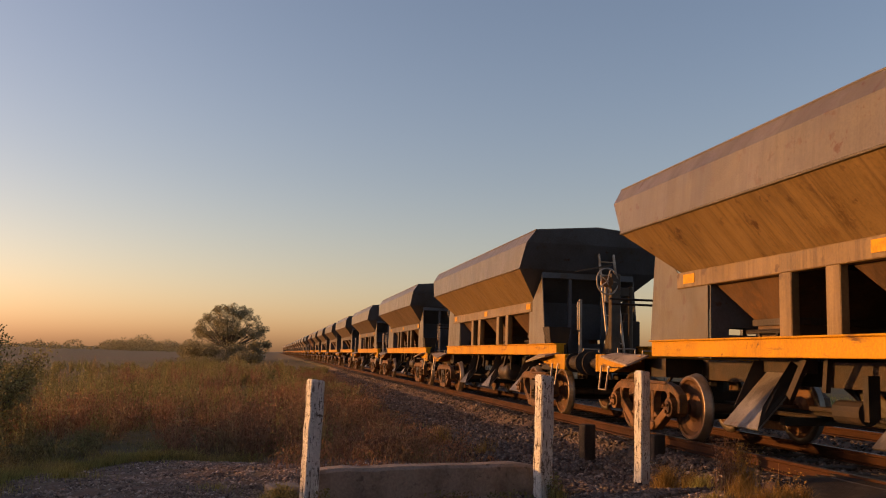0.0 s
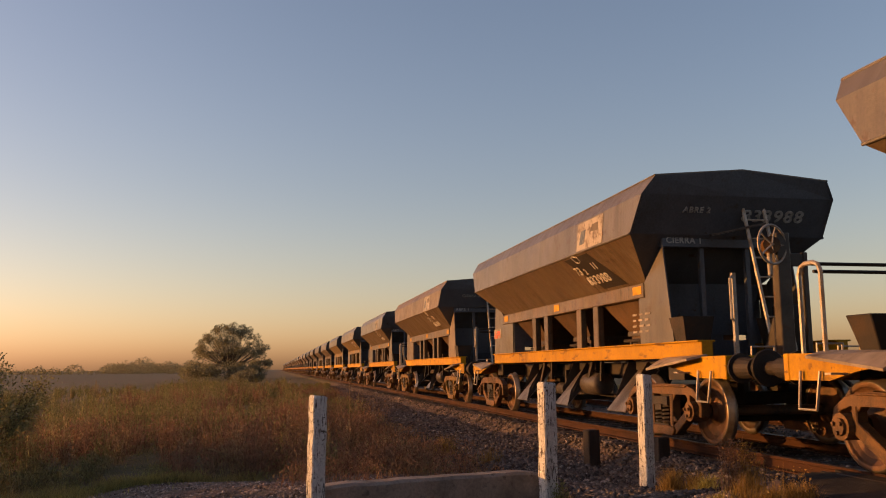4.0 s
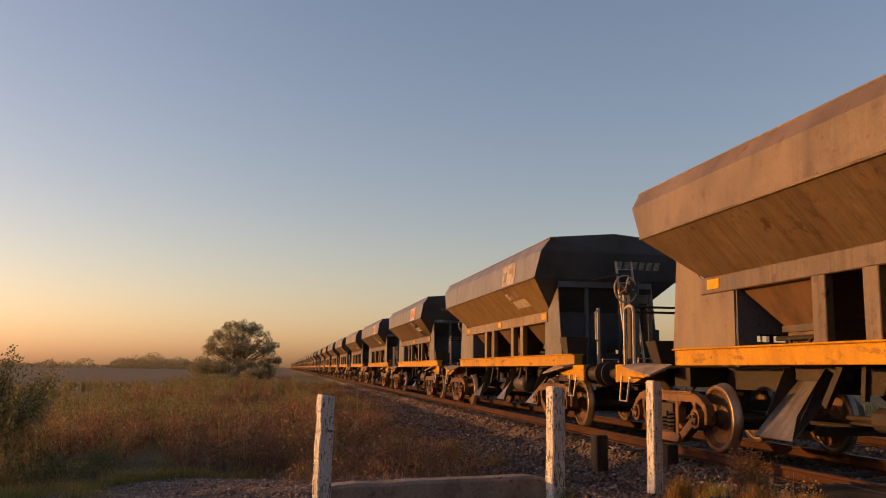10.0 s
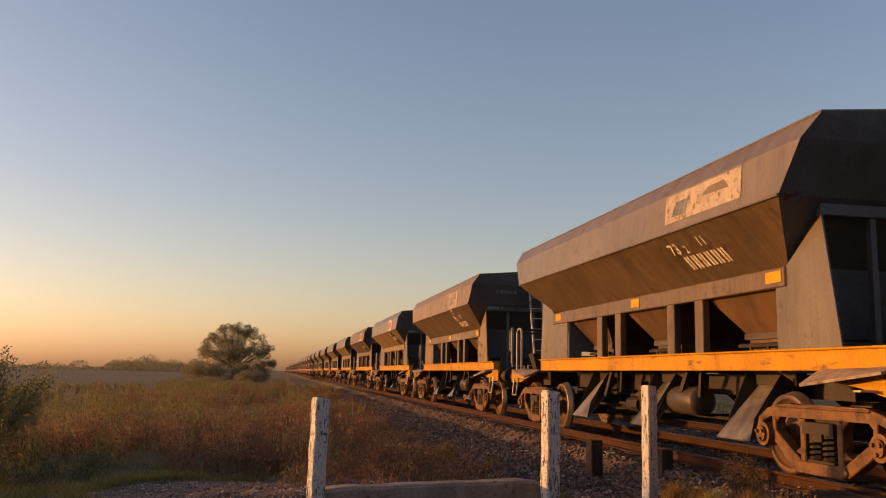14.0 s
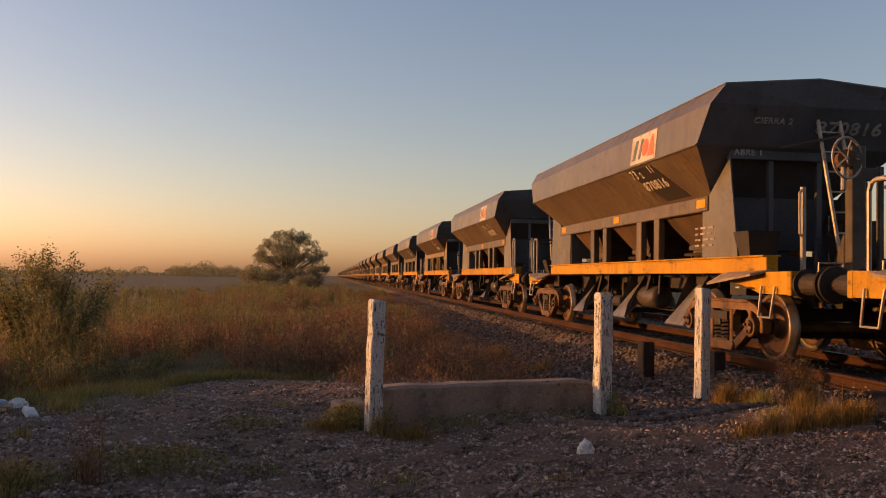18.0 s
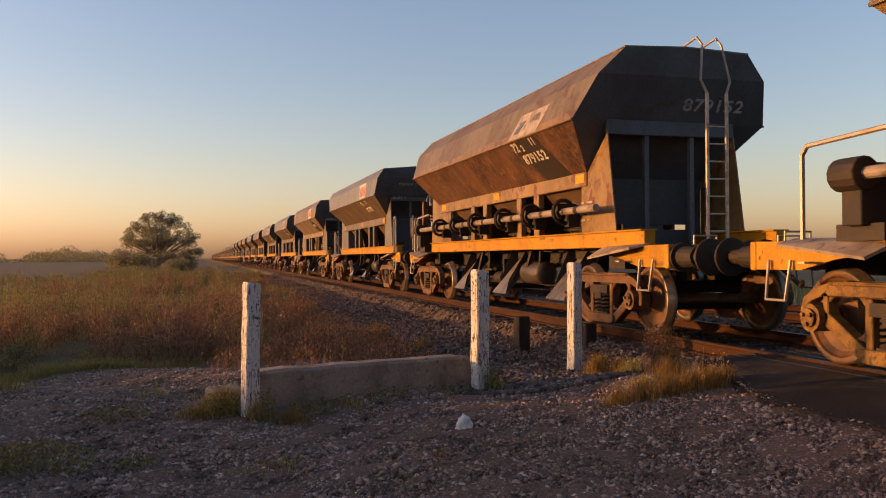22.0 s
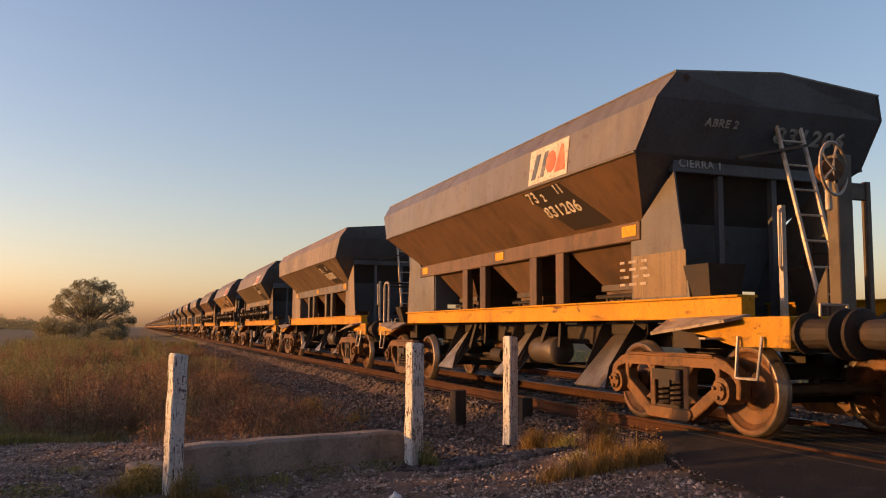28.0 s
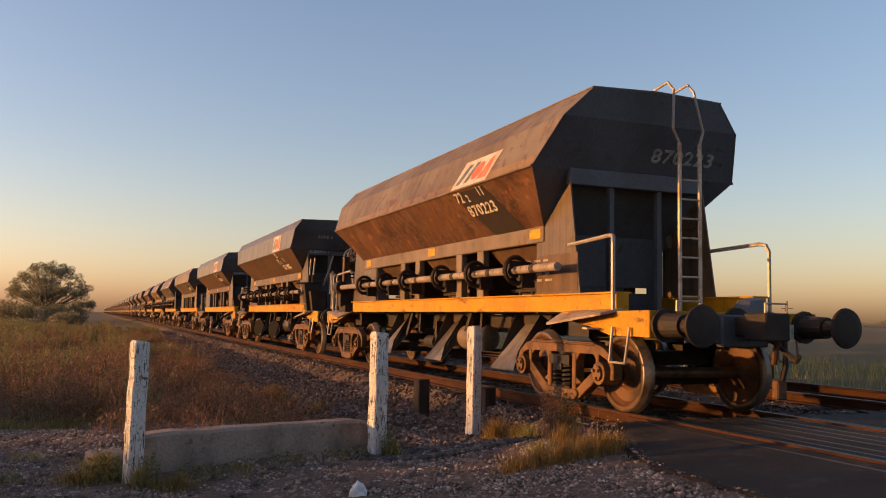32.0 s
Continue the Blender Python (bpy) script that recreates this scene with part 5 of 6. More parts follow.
M_STONE = material("mixed_grey_brown_stone", (0.255, 0.184, 0.148), (0.110, 0.078, 0.062), (0.46, 0.38, 0.325), 3.0, 0.85, 0.0, 0.25, 60, tint=0.55, island=True, spread=0)
M_BALLAST = material("dark_grey_crushed_ballast", (0.118, 0.090, 0.076), (0.052, 0.040, 0.034), (0.28, 0.23, 0.20), 3.0, 0.85, 0.0, 0.25, 60, tint=0.5, island=True, spread=0)
rg = np.random.RandomState(11)
n = 118000
px, py = rg.uniform(-4.4, 5.0, n), 3.6 + 9.2 * rg.rand(n) ** 1.25
patch = np.array([noise.noise(Vector((a * .8, b * .8, 3))) for a, b in zip(px, py)])
keep = ~((px > ROAD_X - .1) & (py < 8.1)) & (patch > rg.uniform(-1.6, -.25, n)) & (py < 12.6 - .25 * (px + 1)) & (px > -2.9 + .12 * (py - 9) - rg.exponential(.5, n))
v, f = stones(px[keep], py[keep], .0075, .030, 12, .40, fine=False)
stuff("gravel", raw_mesh("gravel", v, f), M_STONE, "loose grey and brown gravel on trodden soil", "gravel")
n = 700
k = rg.rand(n)
ex, ey = ROAD_X + .7 * k, np.where(rg.rand(n) < .5, ROAD_Y1 - 1.9 * (1 - k), 2.5 + (ROAD_Y1 - 4.4) * k)
ex = np.where(ey < ROAD_Y1 - 1.9, ROAD_X + 0 * k, ex)
px, py = ex - np.abs(rg.normal(0, .16, n)) + .05, ey + rg.normal(.0, .12, n)
v, f = stones(px, py, .006, .018, 14, .2)
lift = np.repeat(np.where((px > ROAD_X) & (py < ROAD_Y1 - 1.9 * np.clip(1 - (px - ROAD_X) / .7, 0, 1)), np.maximum(0, -.15 + .128 * (px - ROAD_X) / 1.3 - ground_z(px, py)), 0), 10)
v[:, 2] += lift
stuff("gravel", raw_mesh("gravel", v, f), M_STONE, "loose gravel spilled over the road's edge", "gravel")
n = 72000
py = 8.2 + 62 * rg.rand(n) ** 2.3
px = np.where(rg.rand(n) < .72, rg.uniform(2.5, 5.95, n), rg.uniform(5.9, 10.2, n))
ok = (px > 2.95 + .35 * rg.randn(n)) & ~((px > 4.3) & (py < 8.5))
near = ok & (py < 15)
v, f = merged(stones(px[near], py[near], .018, .05, 13, .2), stones(px[ok & ~near], py[ok & ~near], .018, .05, 15, .2, fine=False))
stuff("ballast", raw_mesh("ballast", v, f), M_BALLAST, "dark brown crushed stone ballast along the rails", "ballast")


def blades(px, py, h, w, seed, lean=.35, segs=2, z0=None):
    """Curved narrow blades that stand on the ground."""
    r = np.random.RandomState(seed)
    n = len(px)
    h = np.broadcast_to(h, (n,)) * r.uniform(.6, 1.25, n)
    a = r.uniform(0, math.tau, n)
    b = r.uniform(0, math.tau, n)
    ln = r.uniform(.1, 1, n) * lean * h
    z = ground_z(px, py) if z0 is None else z0
    vs = []
    for k in range(segs + 1):
        t = k / segs
        cx, cy, cz = px + np.cos(a) * ln * t * t, py + np.sin(a) * ln * t * t, z - .02 + h * t
        ww = w * (1 - t) ** .7 * .5 + .0006
        vs += [np.stack([cx - np.cos(b) * ww, cy - np.sin(b) * ww, cz], -1), np.stack([cx + np.cos(b) * ww, cy + np.sin(b) * ww, cz], -1)]
    v = np.stack(vs, 1)
    m = 2 * (segs + 1)
    f = np.array([(2 * k, 2 * k + 1, 2 * k + 3, 2 * k + 2) for k in range(segs)])[None] + (np.arange(n) * m)[:, None, None]
    return v.reshape(-1, 3), f.reshape(-1, 4)


def leaves(pos, size, seed, flat=.5, wide=.28):
    """Small pointed leaves, turned at random, round the given places."""
    r = np.random.RandomState(seed)
    n = len(pos)
    s = np.broadcast_to(size, (n,)) * r.uniform(.6, 1.3, n)
    u = r.normal(0, 1, (n, 3))
    u[:, 2] *= flat
    u /= np.linalg.norm(u, axis=1)[:, None]
    q = r.normal(0, 1, (n, 3))
    q -= (q * u).sum(1)[:, None] * u
    q /= np.linalg.norm(q, axis=1)[:, None]
    p0, p1 = pos - u * s[:, None] * .5, pos + u * s[:, None] * .5
    l, rr_ = pos + q * s[:, None] * wide, pos - q * s[:, None] * wide
    v = np.stack([p0, l, p1, rr_], 1)
    f = np.arange(n * 4).reshape(n, 4)
    return v.reshape(-1, 3), f


def leafy(name, base, second, rough=.7, tint=.45, trans=.4):
    m = material(name, base, second, None, 1.2, rough, 0.0, 0.0, 20, tint=tint, island=True, spread=0)
    nt = m.node_tree
    bsdf, out = nt.nodes["Principled BSDF"], nt.nodes["Material Output"]
    bsdf.inputs["Specular IOR Level"].default_value = .25
    glow = nt.nodes.new("ShaderNodeBsdfTranslucent")
    nt.links.new(bsdf.inputs["Base Color"].links[0].from_socket, glow.inputs["Color"])
    both_ways = nt.nodes.new("ShaderNodeMixShader")
    both_ways.inputs[0].default_value = trans
    nt.links.new(bsdf.outputs[0], both_ways.inputs[1])
    nt.links.new(glow.outputs[0], both_ways.inputs[2])
    nt.links.new(both_ways.outputs[0], out.inputs["Surface"])
    return m


M_TURF = leafy("green_grass_blades", (0.25, 0.225, 0.070), (0.30, 0.215, 0.085))
M_STRAW = leafy("dry_golden_grass", (0.27, 0.165, 0.05), (0.17, 0.12, 0.04))
M_REDWEED = leafy("dry_reddish_weeds", (0.205, 0.110, 0.068), (0.175, 0.122, 0.070))
M_GREENWEED = leafy("dull_green_weeds", (0.175, 0.168, 0.066), (0.20, 0.150, 0.072))
M_SEED = leafy("pale_dry_seed_stalks", (0.26, 0.19, 0.105), (0.17, 0.12, 0.06))
# Far foliage: base colour lightened to stand in for distance haze.
M_LEAF = leafy("olive_tree_leaves", (0.19, 0.18, 0.105), (0.22, 0.19, 0.115), trans=.5)
M_BUSHLEAF = leafy("yellow_green_shrub_leaves", (0.26, 0.22, 0.085), (0.18, 0.18, 0.07))
M_BARK = material("grey_brown_bark", (0.10, 0.078, 0.06), (0.06, 0.048, 0.038), None, 4.0, 0.9, 0.0, 0.5, 30, stretch=(2, 2, .4))

# thick stand of weeds behind the parapet
def weed_stand(n, x0, x1, y0, y1, h0, h1, seed, test):
    r = np.random.RandomState(seed)
    px, py = r.uniform(x0, x1, n), y0 + (y1 - y0) * r.rand(n) ** 1.5
    k = test(px, py, r)
    px, py = px[k], py[k]
    hh = r.uniform(h0, h1, len(px)) * np.array([.95 + 1.1 * noise.noise(Vector((a * .33, b * .22, seed))) + .5 * noise.noise(Vector((a * 1.9, b * 1.2, seed))) for a, b in zip(px, py)])
    hh = np.maximum(hh, .12)
    st = 3
    sx, sy, sh = np.repeat(px, st) + r.normal(0, .12, len(px) * st), np.repeat(py, st) + r.normal(0, .12, len(px) * st), np.repeat(hh, st)
    stem = blades(sx, sy, sh, .010, seed + 1, .6, 2)
    m = 110
    t = r.rand(len(px) * m) ** .8
    bx, by, bh = np.repeat(px, m), np.repeat(py, m), np.repeat(hh, m)
    fat = np.repeat(r.uniform(.14, .30, len(px)), m)
    ang, rad = r.uniform(0, math.tau, len(bx)), fat * np.sin(math.pi * (.12 + .85 * t)) * np.sqrt(r.rand(len(bx))) * 1.5
    pos = np.stack([bx + np.cos(ang) * rad, by + np.sin(ang) * rad, ground_z(bx, by) + bh * (.06 + .98 * t) * (1 - .25 * (rad / .45) ** 2)], -1)
    lv = leaves(pos, .024 + .026 * r.rand(len(pos)), seed + 2, 1.8, .16)
    return merged((stem[0], stem[1]), lv)


def feathery(plants, seed):
    """Plants of many thin upright stems from one foot, with narrow leaflets and seed heads along each stem. plants: rows of x, y, height, spread."""
    r = np.random.RandomState(seed)
    p = np.array(plants)
    st, m = 20, 13
    x, y, h, w = (np.repeat(p[:, k], st) for k in range(4))
    n = len(x)
    ang, out = r.uniform(0, math.tau, n), w * np.sqrt(r.rand(n))
    hh = h * r.uniform(.55, 1.1, n) * (1 - .3 * (out / w) ** 2)
    fx, fy = x + np.cos(ang) * out * .45, y + np.sin(ang) * out * .45
    tx, ty = x + np.cos(ang) * out * 1.05 + r.normal(0, .03, n), y + np.sin(ang) * out * 1.05 + r.normal(0, .03, n)
    z0 = ground_z(fx, fy)
    side = r.uniform(0, math.tau, n)
    wd = (.0035 + .0003 * np.maximum(y - 12, 0)) * r.uniform(.7, 1.4, n)
    vs = []
    for t in (0, .5, 1.0):
        cx, cy, cz = fx + (tx - fx) * t ** 1.5, fy + (ty - fy) * t ** 1.5, z0 - .02 + hh * t
        ww = wd * (1 - .7 * t)
        vs += [np.stack([cx - np.cos(side) * ww, cy - np.sin(side) * ww, cz], -1), np.stack([cx + np.cos(side) * ww, cy + np.sin(side) * ww, cz], -1)]
    stem_v = np.stack(vs, 1).reshape(-1, 3)
    stem_f = (np.array([(0, 1, 3, 2), (2, 3, 5, 4)])[None] + (np.arange(n) * 6)[:, None, None]).reshape(-1, 4)
    t = np.tile(np.linspace(.22, 1.02, m), n)
    FX, FY, TX, TY, H, Z, Y = (np.repeat(q, m) for q in (fx, fy, tx, ty, hh, z0, y))
    jit = .018 + .03 * (1 - t)
    pos = np.stack([FX + (TX - FX) * t ** 1.5 + r.normal(0, 1, n * m) * jit, FY + (TY - FY) * t ** 1.5 + r.normal(0, 1, n * m) * jit, Z + H * t + r.normal(0, .015, n * m)], -1)
    size = (.036 + .034 * r.rand(n * m)) * (1 + .014 * np.maximum(Y - 12, 0))
    return merged((stem_v, stem_f), leaves(pos, size, seed + 1, 2.4, .15))


def plant_field():
    """Foot, height and spread of every plant, sorted into red, green, golden and dark kinds."""
    r = random.Random(23)
    kinds = {"red": [], "green": [], "gold": []}
    y = 9.6
    while y < 75:
        step = .42 + .010 * max(0, y - 12)
        x = -7.5 - .12 * y
        while x < 2.2 + .03 * (y - 12):
            px, py = x + r.uniform(-.5, .5) * step, y + r.uniform(-.5, .5) * step
            x += step
            left = px < -2.5
            if py < (13.1 - .36 * (px + 1) if not left else 13.6 - 2.9 * min(1.2, -2.5 - px)) + r.gauss(0, .2):
                continue
            patch = noise.noise(Vector((px * .30, py * .20, 4)))
            gap = noise.noise(Vector((px * .55, py * .33, 9)))
            if (gap < -.16 and not left) or r.random() < .18:
                continue
            if px < -4.9 - .05 * (py - 14) and (py > 11.5) and r.random() < .86:     # the bare field begins
                continue
            low = .55 if px > .9 else .62 if left and px > -4.3 and py < 15 else 1.0
            h = (.74 + .55 * max(gap, -.3) + .35 * patch) * r.uniform(.7, 1.25) * low
            red = patch + .50 * math.exp(-((px + .9) / 2.1) ** 2) + .22 * (px > .9) - .010 * (py - 13) - .3 * (left and py < 15)
            kind = "gold" if r.random() < .07 else "red" if red + r.gauss(0, .12) > .22 else "green"
            kinds[kind].append((px, py, max(.22, min(h, 1.2)), r.uniform(.20, .42)))
        y += step
    return kinds


FIELD = plant_field()
# Unseen tall weeds added out to the left, keeping low sun off the gravel.
rh = random.Random(77)
for k in range(980):
    py = rh.uniform(2.5, 12.4) if k < 560 else rh.uniform(8.6, 12.4)
    px = rh.uniform(-11.0, -7.0)
    if py > 10.2 - .345 * (px + 7):
        continue
    FIELD["red" if rh.random() < .4 else "green"].append((px, py, rh.uniform(1.2, 1.75), rh.uniform(.28, .5)))
for kind, mat, lab in (("red", M_REDWEED, "bushy dry reddish brown weeds, with an unseen added stand that shades the gravel"), ("green", M_GREENWEED, "tangled feathery dull green weeds, with an unseen added stand that shades the gravel"), ("gold", M_SEED, "pale golden dry weeds among the green")):
    v, f = feathery(FIELD[kind], 500 + len(kind))
    stuff("weeds", raw_mesh("weeds", v, f), mat, lab, "weeds")
v, f = weed_stand(900, -11, 3.6, 12.2, 60, .10, .30, 31, lambda px, py, r: (py > 12.6 - .3 * (px + 1)) & (px < 2.3 + .035 * (py - 13)))
stuff("green_weeds", raw_mesh("green_weeds", v, f), M_GREENWEED, "low tangled green weeds and grass", "weeds")


def low_zone(px, py, r):
    clump = np.array([noise.noise(Vector((a * .6, b * .35, 7))) for a, b in zip(px, py)])
    return (py > 9.6 + .9 * (px < 1) + r.normal(0, .25, len(px))) & (px > .2) & (px < 2.6 + .03 * (py - 9) + r.normal(0, .25, len(px))) & (clump > -.25 + r.normal(0, .12, len(px)))


v, f = weed_stand(900, .2, 4.2, 9.4, 52, .20, .42, 25, low_zone)
stuff("dry_weeds", raw_mesh("dry_weeds", v, f), M_REDWEED, "low brown dead weeds beside the ballast", "weeds")


# single dry stalks with seed heads that stand above the weeds
def seed_stalks(n, seed):
    r = np.random.RandomState(seed)
    px, py = r.uniform(-8, 2.2, n), 12.6 + 30 * r.rand(n) ** 1.4
    k = np.array([noise.noise(Vector((a * .5, b * .4, 9))) for a, b in zip(px, py)]) > r.uniform(-.2, .4, n)
    px, py = px[k], py[k]
    h = r.uniform(.5, 1.15, len(px))
    stem = blades(px, py, h, .009, seed, .2, 3)
    m = 16
    t = np.tile(np.linspace(.6, 1.05, m), len(px))
    bx, by, bh = np.repeat(px, m), np.repeat(py, m), np.repeat(h, m)
    pos = np.stack([bx + r.normal(0, .035, len(bx)), by + r.normal(0, .035, len(bx)), ground_z(bx, by) + bh * t * .95], -1)
    return merged(stem, leaves(pos, .03, seed + 1, 1.3)) if stem[1].shape[1] == 4 else stem


v, f = seed_stalks(420, 27)
stuff("dry_stalks", raw_mesh("dry_stalks", v, f), M_SEED, "scattered pale dry stalks with seed heads", "weeds")
n = 26000
px, py = rg.uniform(-9, 3.3, n), 9 + 24 * rg.rand(n) ** 1.8
ok = (py > 12.3 - .28 * (px + 1) + .6 * rg.randn(n)) | (px < -2.9 + .12 * (py - 9) + .35 * rg.randn(n))
ok &= np.array([noise.noise(Vector((a * .9, b * .7, 15))) for a, b in zip(px, py)]) > rg.uniform(-.25, .35, n)
v, f = blades(px[ok], py[ok], .11, .010, 41, .7)
stuff("grass", raw_mesh("grass", v, f), M_TURF, "short green and yellowish grass at the gravel's edge", "grass")
EDGE = ((-.2, 12.75), (-1.5, 12.75), (-2.2, 12.4), (-2.74, 10.85), (-2.83, 9.6), (-3.5, 9.0), (-5.2, 8.4))
seg = rg.randint(0, len(EDGE) - 1, 15000)
u_ = rg.rand(15000)
ea, eb = np.array(EDGE)[seg], np.array(EDGE)[seg + 1]
out_ = np.stack([-(eb - ea)[:, 1], (eb - ea)[:, 0]], -1)
out_ /= -np.linalg.norm(out_, axis=1)[:, None]
wide_ = np.abs(rg.normal(0, .42, 15000)) - .08
spot = ea + (eb - ea) * u_[:, None] + out_ * wide_[:, None] + rg.normal(0, .06, (15000, 2))
clump = np.array([noise.noise(Vector((a * 2.1, b * 2.1, 5))) for a, b in spot])
seen = (clump > -.25) & (np.hypot(spot[:, 0] + 3.4, spot[:, 1] - 9.3) > .55)
spot, clump = spot[seen], clump[seen]
v, f = blades(spot[:, 0], spot[:, 1], np.maximum(.06, .13 + .13 * clump), .007, 47, .8)
stuff("grass", raw_mesh("grass", v, f), M_TURF, "tussocky green grass fringe along the gravel", "grass")
# verge on the far side of the tracks and field grass
n = 9000
px, py = rg.uniform(13.6, 30, n), rg.uniform(8, 60, n)
v, f = blades(px, py, .4, .02, 43, .5)
stuff("grass", raw_mesh("grass", v, f), M_TURF, "rough green verge beyond the second track", "grass")


def tuft(x, y, n, radius, h, mat, label, seed, stalks=0):
    r = np.random.RandomState(seed)
    a, d = r.uniform(0, math.tau, n), radius * np.abs(r.normal(0, .55, n))
    pair = [blades(x + d * np.cos(a), y + d * np.sin(a), h * (1.15 - .5 * (d / radius) ** 2).clip(.4), .0055, seed, .6, 3)]
    if stalks:
        a, d = r.uniform(0, math.tau, stalks), radius * .8 * r.rand(stalks)
        pair.append(blades(x + d * np.cos(a), y + d * np.sin(a), h * 2.1, .006, seed + 1, .25, 3))
        m = 14
        t = np.tile(np.linspace(.35, 1, m), stalks)
        sx, sy = np.repeat(x + d * np.cos(a), m), np.repeat(y + d * np.sin(a), m)
        pos = np.stack([sx + r.normal(0, .03, len(t)), sy + r.normal(0, .03, len(t)), ground_z(sx, sy) + t * h * 2.0], -1)
        pair.append(leaves(pos, .03, seed + 2, 1.2))
    v, f = merged(*pair)
    me = raw_mesh("grass_tuft", v, f)
    me.materials.append(mat)
    return tagged(new("grass_tuft", me), label, "grass tuft", "tufts of grass round the posts", "stuff")


for k, (x, y, n, rad, h, mat, st) in enumerate((
        (4.40, 9.15, 620, .17, .23, M_STRAW, 0), (4.60, 9.0, 380, .18, .20, M_STRAW, 0), (4.62, 8.75, 320, .25, .17, M_TURF, 0), (4.78, 8.15, 160, .20, .24, M_STRAW, 26), (4.60, 8.2, 70, .20, .26, M_REDWEED, 30),
        (3.50, 6.90, 300, .20, .13, M_STRAW, 0), (3.75, 6.90, 420, .20, .16, M_STRAW, 0), (4.02, 6.92, 460, .20, .17, M_STRAW, 0), (4.28, 6.98, 420, .20, .17, M_STRAW, 0), (4.52, 7.04, 380, .18, .17, M_STRAW, 3), (4.72, 7.10, 240, .14, .15, M_STRAW, 2), (4.45, 7.7, 200, .22, .16, M_STRAW, 0), (4.1, 7.5, 160, .22, .12, M_TURF, 0),
        (0.12, 8.25, 480, .26, .22, M_TURF, 0), (-.08, 8.0, 260, .25, .14, M_STRAW, 0), (.72, 7.75, 420, .32, .13, M_STRAW, 0), (.42, 7.86, 220, .12, .18, M_TURF, 0),
        (2.95, 8.55, 120, .14, .14, M_TURF, 0), (1.3, 8.25, 200, .4, .10, M_TURF, 0), (2.86, 14.6, 420, .34, .28, M_STRAW, 0), (3.3, 13.2, 160, .3, .2, M_STRAW, 0),
        (-2.05, 5.75, 620, .26, .18, M_TURF, 0), (-1.62, 5.9, 110, .16, .21, M_REDWEED, 12), (-2.5, 7.3, 160, .14, .09, M_TURF, 0), (-2.81, 9.78, 260, .25, .16, M_TURF, 0),
        (-2.75, 9.3, 420, .5, .14, M_TURF, 0), (-3.6, 8.7, 380, .5, .15, M_TURF, 0), (-2.2, 10.3, 420, .6, .14, M_TURF, 0), (-.5, 9.4, 160, .5, .08, M_TURF, 0),
        (.5, 6.1, 90, .35, .09, M_TURF, 0), (1.6, 5.9, 70, .4, .08, M_STRAW, 0), (-3.9, 10.2, 260, .4, .35, M_REDWEED, 14), (-3.3, 11.2, 300, .5, .22, M_STRAW, 8))):
    tuft(x, y, n, rad, h, mat, "dry golden grass tuft in the gravel" if mat is M_STRAW else "low green grass tuft in the gravel" if mat in (M_TURF, M_GREENWEED) else "dead reddish weed clump in the gravel", 100 + k * 3, st)


for x, y, n, rad, h, lab in ((.14, 8.16, 420, .20, .26, "leafy green weed clump against the first post"), (.50, 7.92, 160, .10, .30, "creeper climbing the foot of a white post"), (2.92, 8.62, 130, .08, .30, "creeper climbing the foot of a white post"),
                             (-1.45, 6.3, 520, .36, .17, "low dark green weed mat in the gravel"), (-1.1, 6.35, 480, .36, .17, "low dark green weed mat in the gravel"), (-1.28, 6.9, 260, .3, .08, "low dark green weed mat in the gravel"),
                             (-.78, 8.1, 240, .30, .09, "low dark green weed mat in the gravel"), (-.53, 6.5, 90, .18, .05, "low dark green weed mat in the gravel"), (-1.95, 5.8, 320, .28, .17, "low dark green weed mat in the gravel"), (-3.85, 9.1, 260, .3, .5, "dead branching weeds beside the litter"),
                             (.95, 8.15, 170, .22, .14, "leafy weeds along the parapet"), (1.8, 8.42, 150, .3, .10, "leafy weeds along the parapet"), (2.4, 8.5, 120, .25, .10, "leafy weeds along the parapet")):
    r = np.random.RandomState(int(abs(x) * 90 + n))
    a, d, t = r.uniform(0, math.tau, n), rad * np.sqrt(r.rand(n)), r.rand(n)
    pos = np.stack([x + d * np.cos(a), y + d * np.sin(a), ground_z(x + 0 * a, y + 0 * a) + .02 + h * t * (1 - .5 * (d / rad) ** 2)], -1)
    v, f = merged(blades(pos[:40, 0], pos[:40, 1], h * .8, .006, n, .4), leaves(pos, .038, n + 1, 1.0))
    me = raw_mesh("weed_clump", v, f)
    me.materials.append(M_GREENWEED)
    tagged(new("weed_clump", me), lab, "weeds", "weeds round the posts", "stuff")


# shrub and trees
def crown_points(n, centres, seed):
    r = np.random.RandomState(seed)
    out = []
    total = sum(c[3] ** 2 for c in centres)
    for x, y, z, rad, sq in centres:
        m = int(n * rad ** 2 / total)
        d = r.normal(0, 1, (m, 3))
        d /= np.linalg.norm(d, axis=1)[:, None]
        q = d * (rad * r.uniform(.35, 1.05, m) ** .6)[:, None]
        q[:, 2] *= sq
        out.append(q + np.array((x, y, z)))
    return np.concatenate(out)


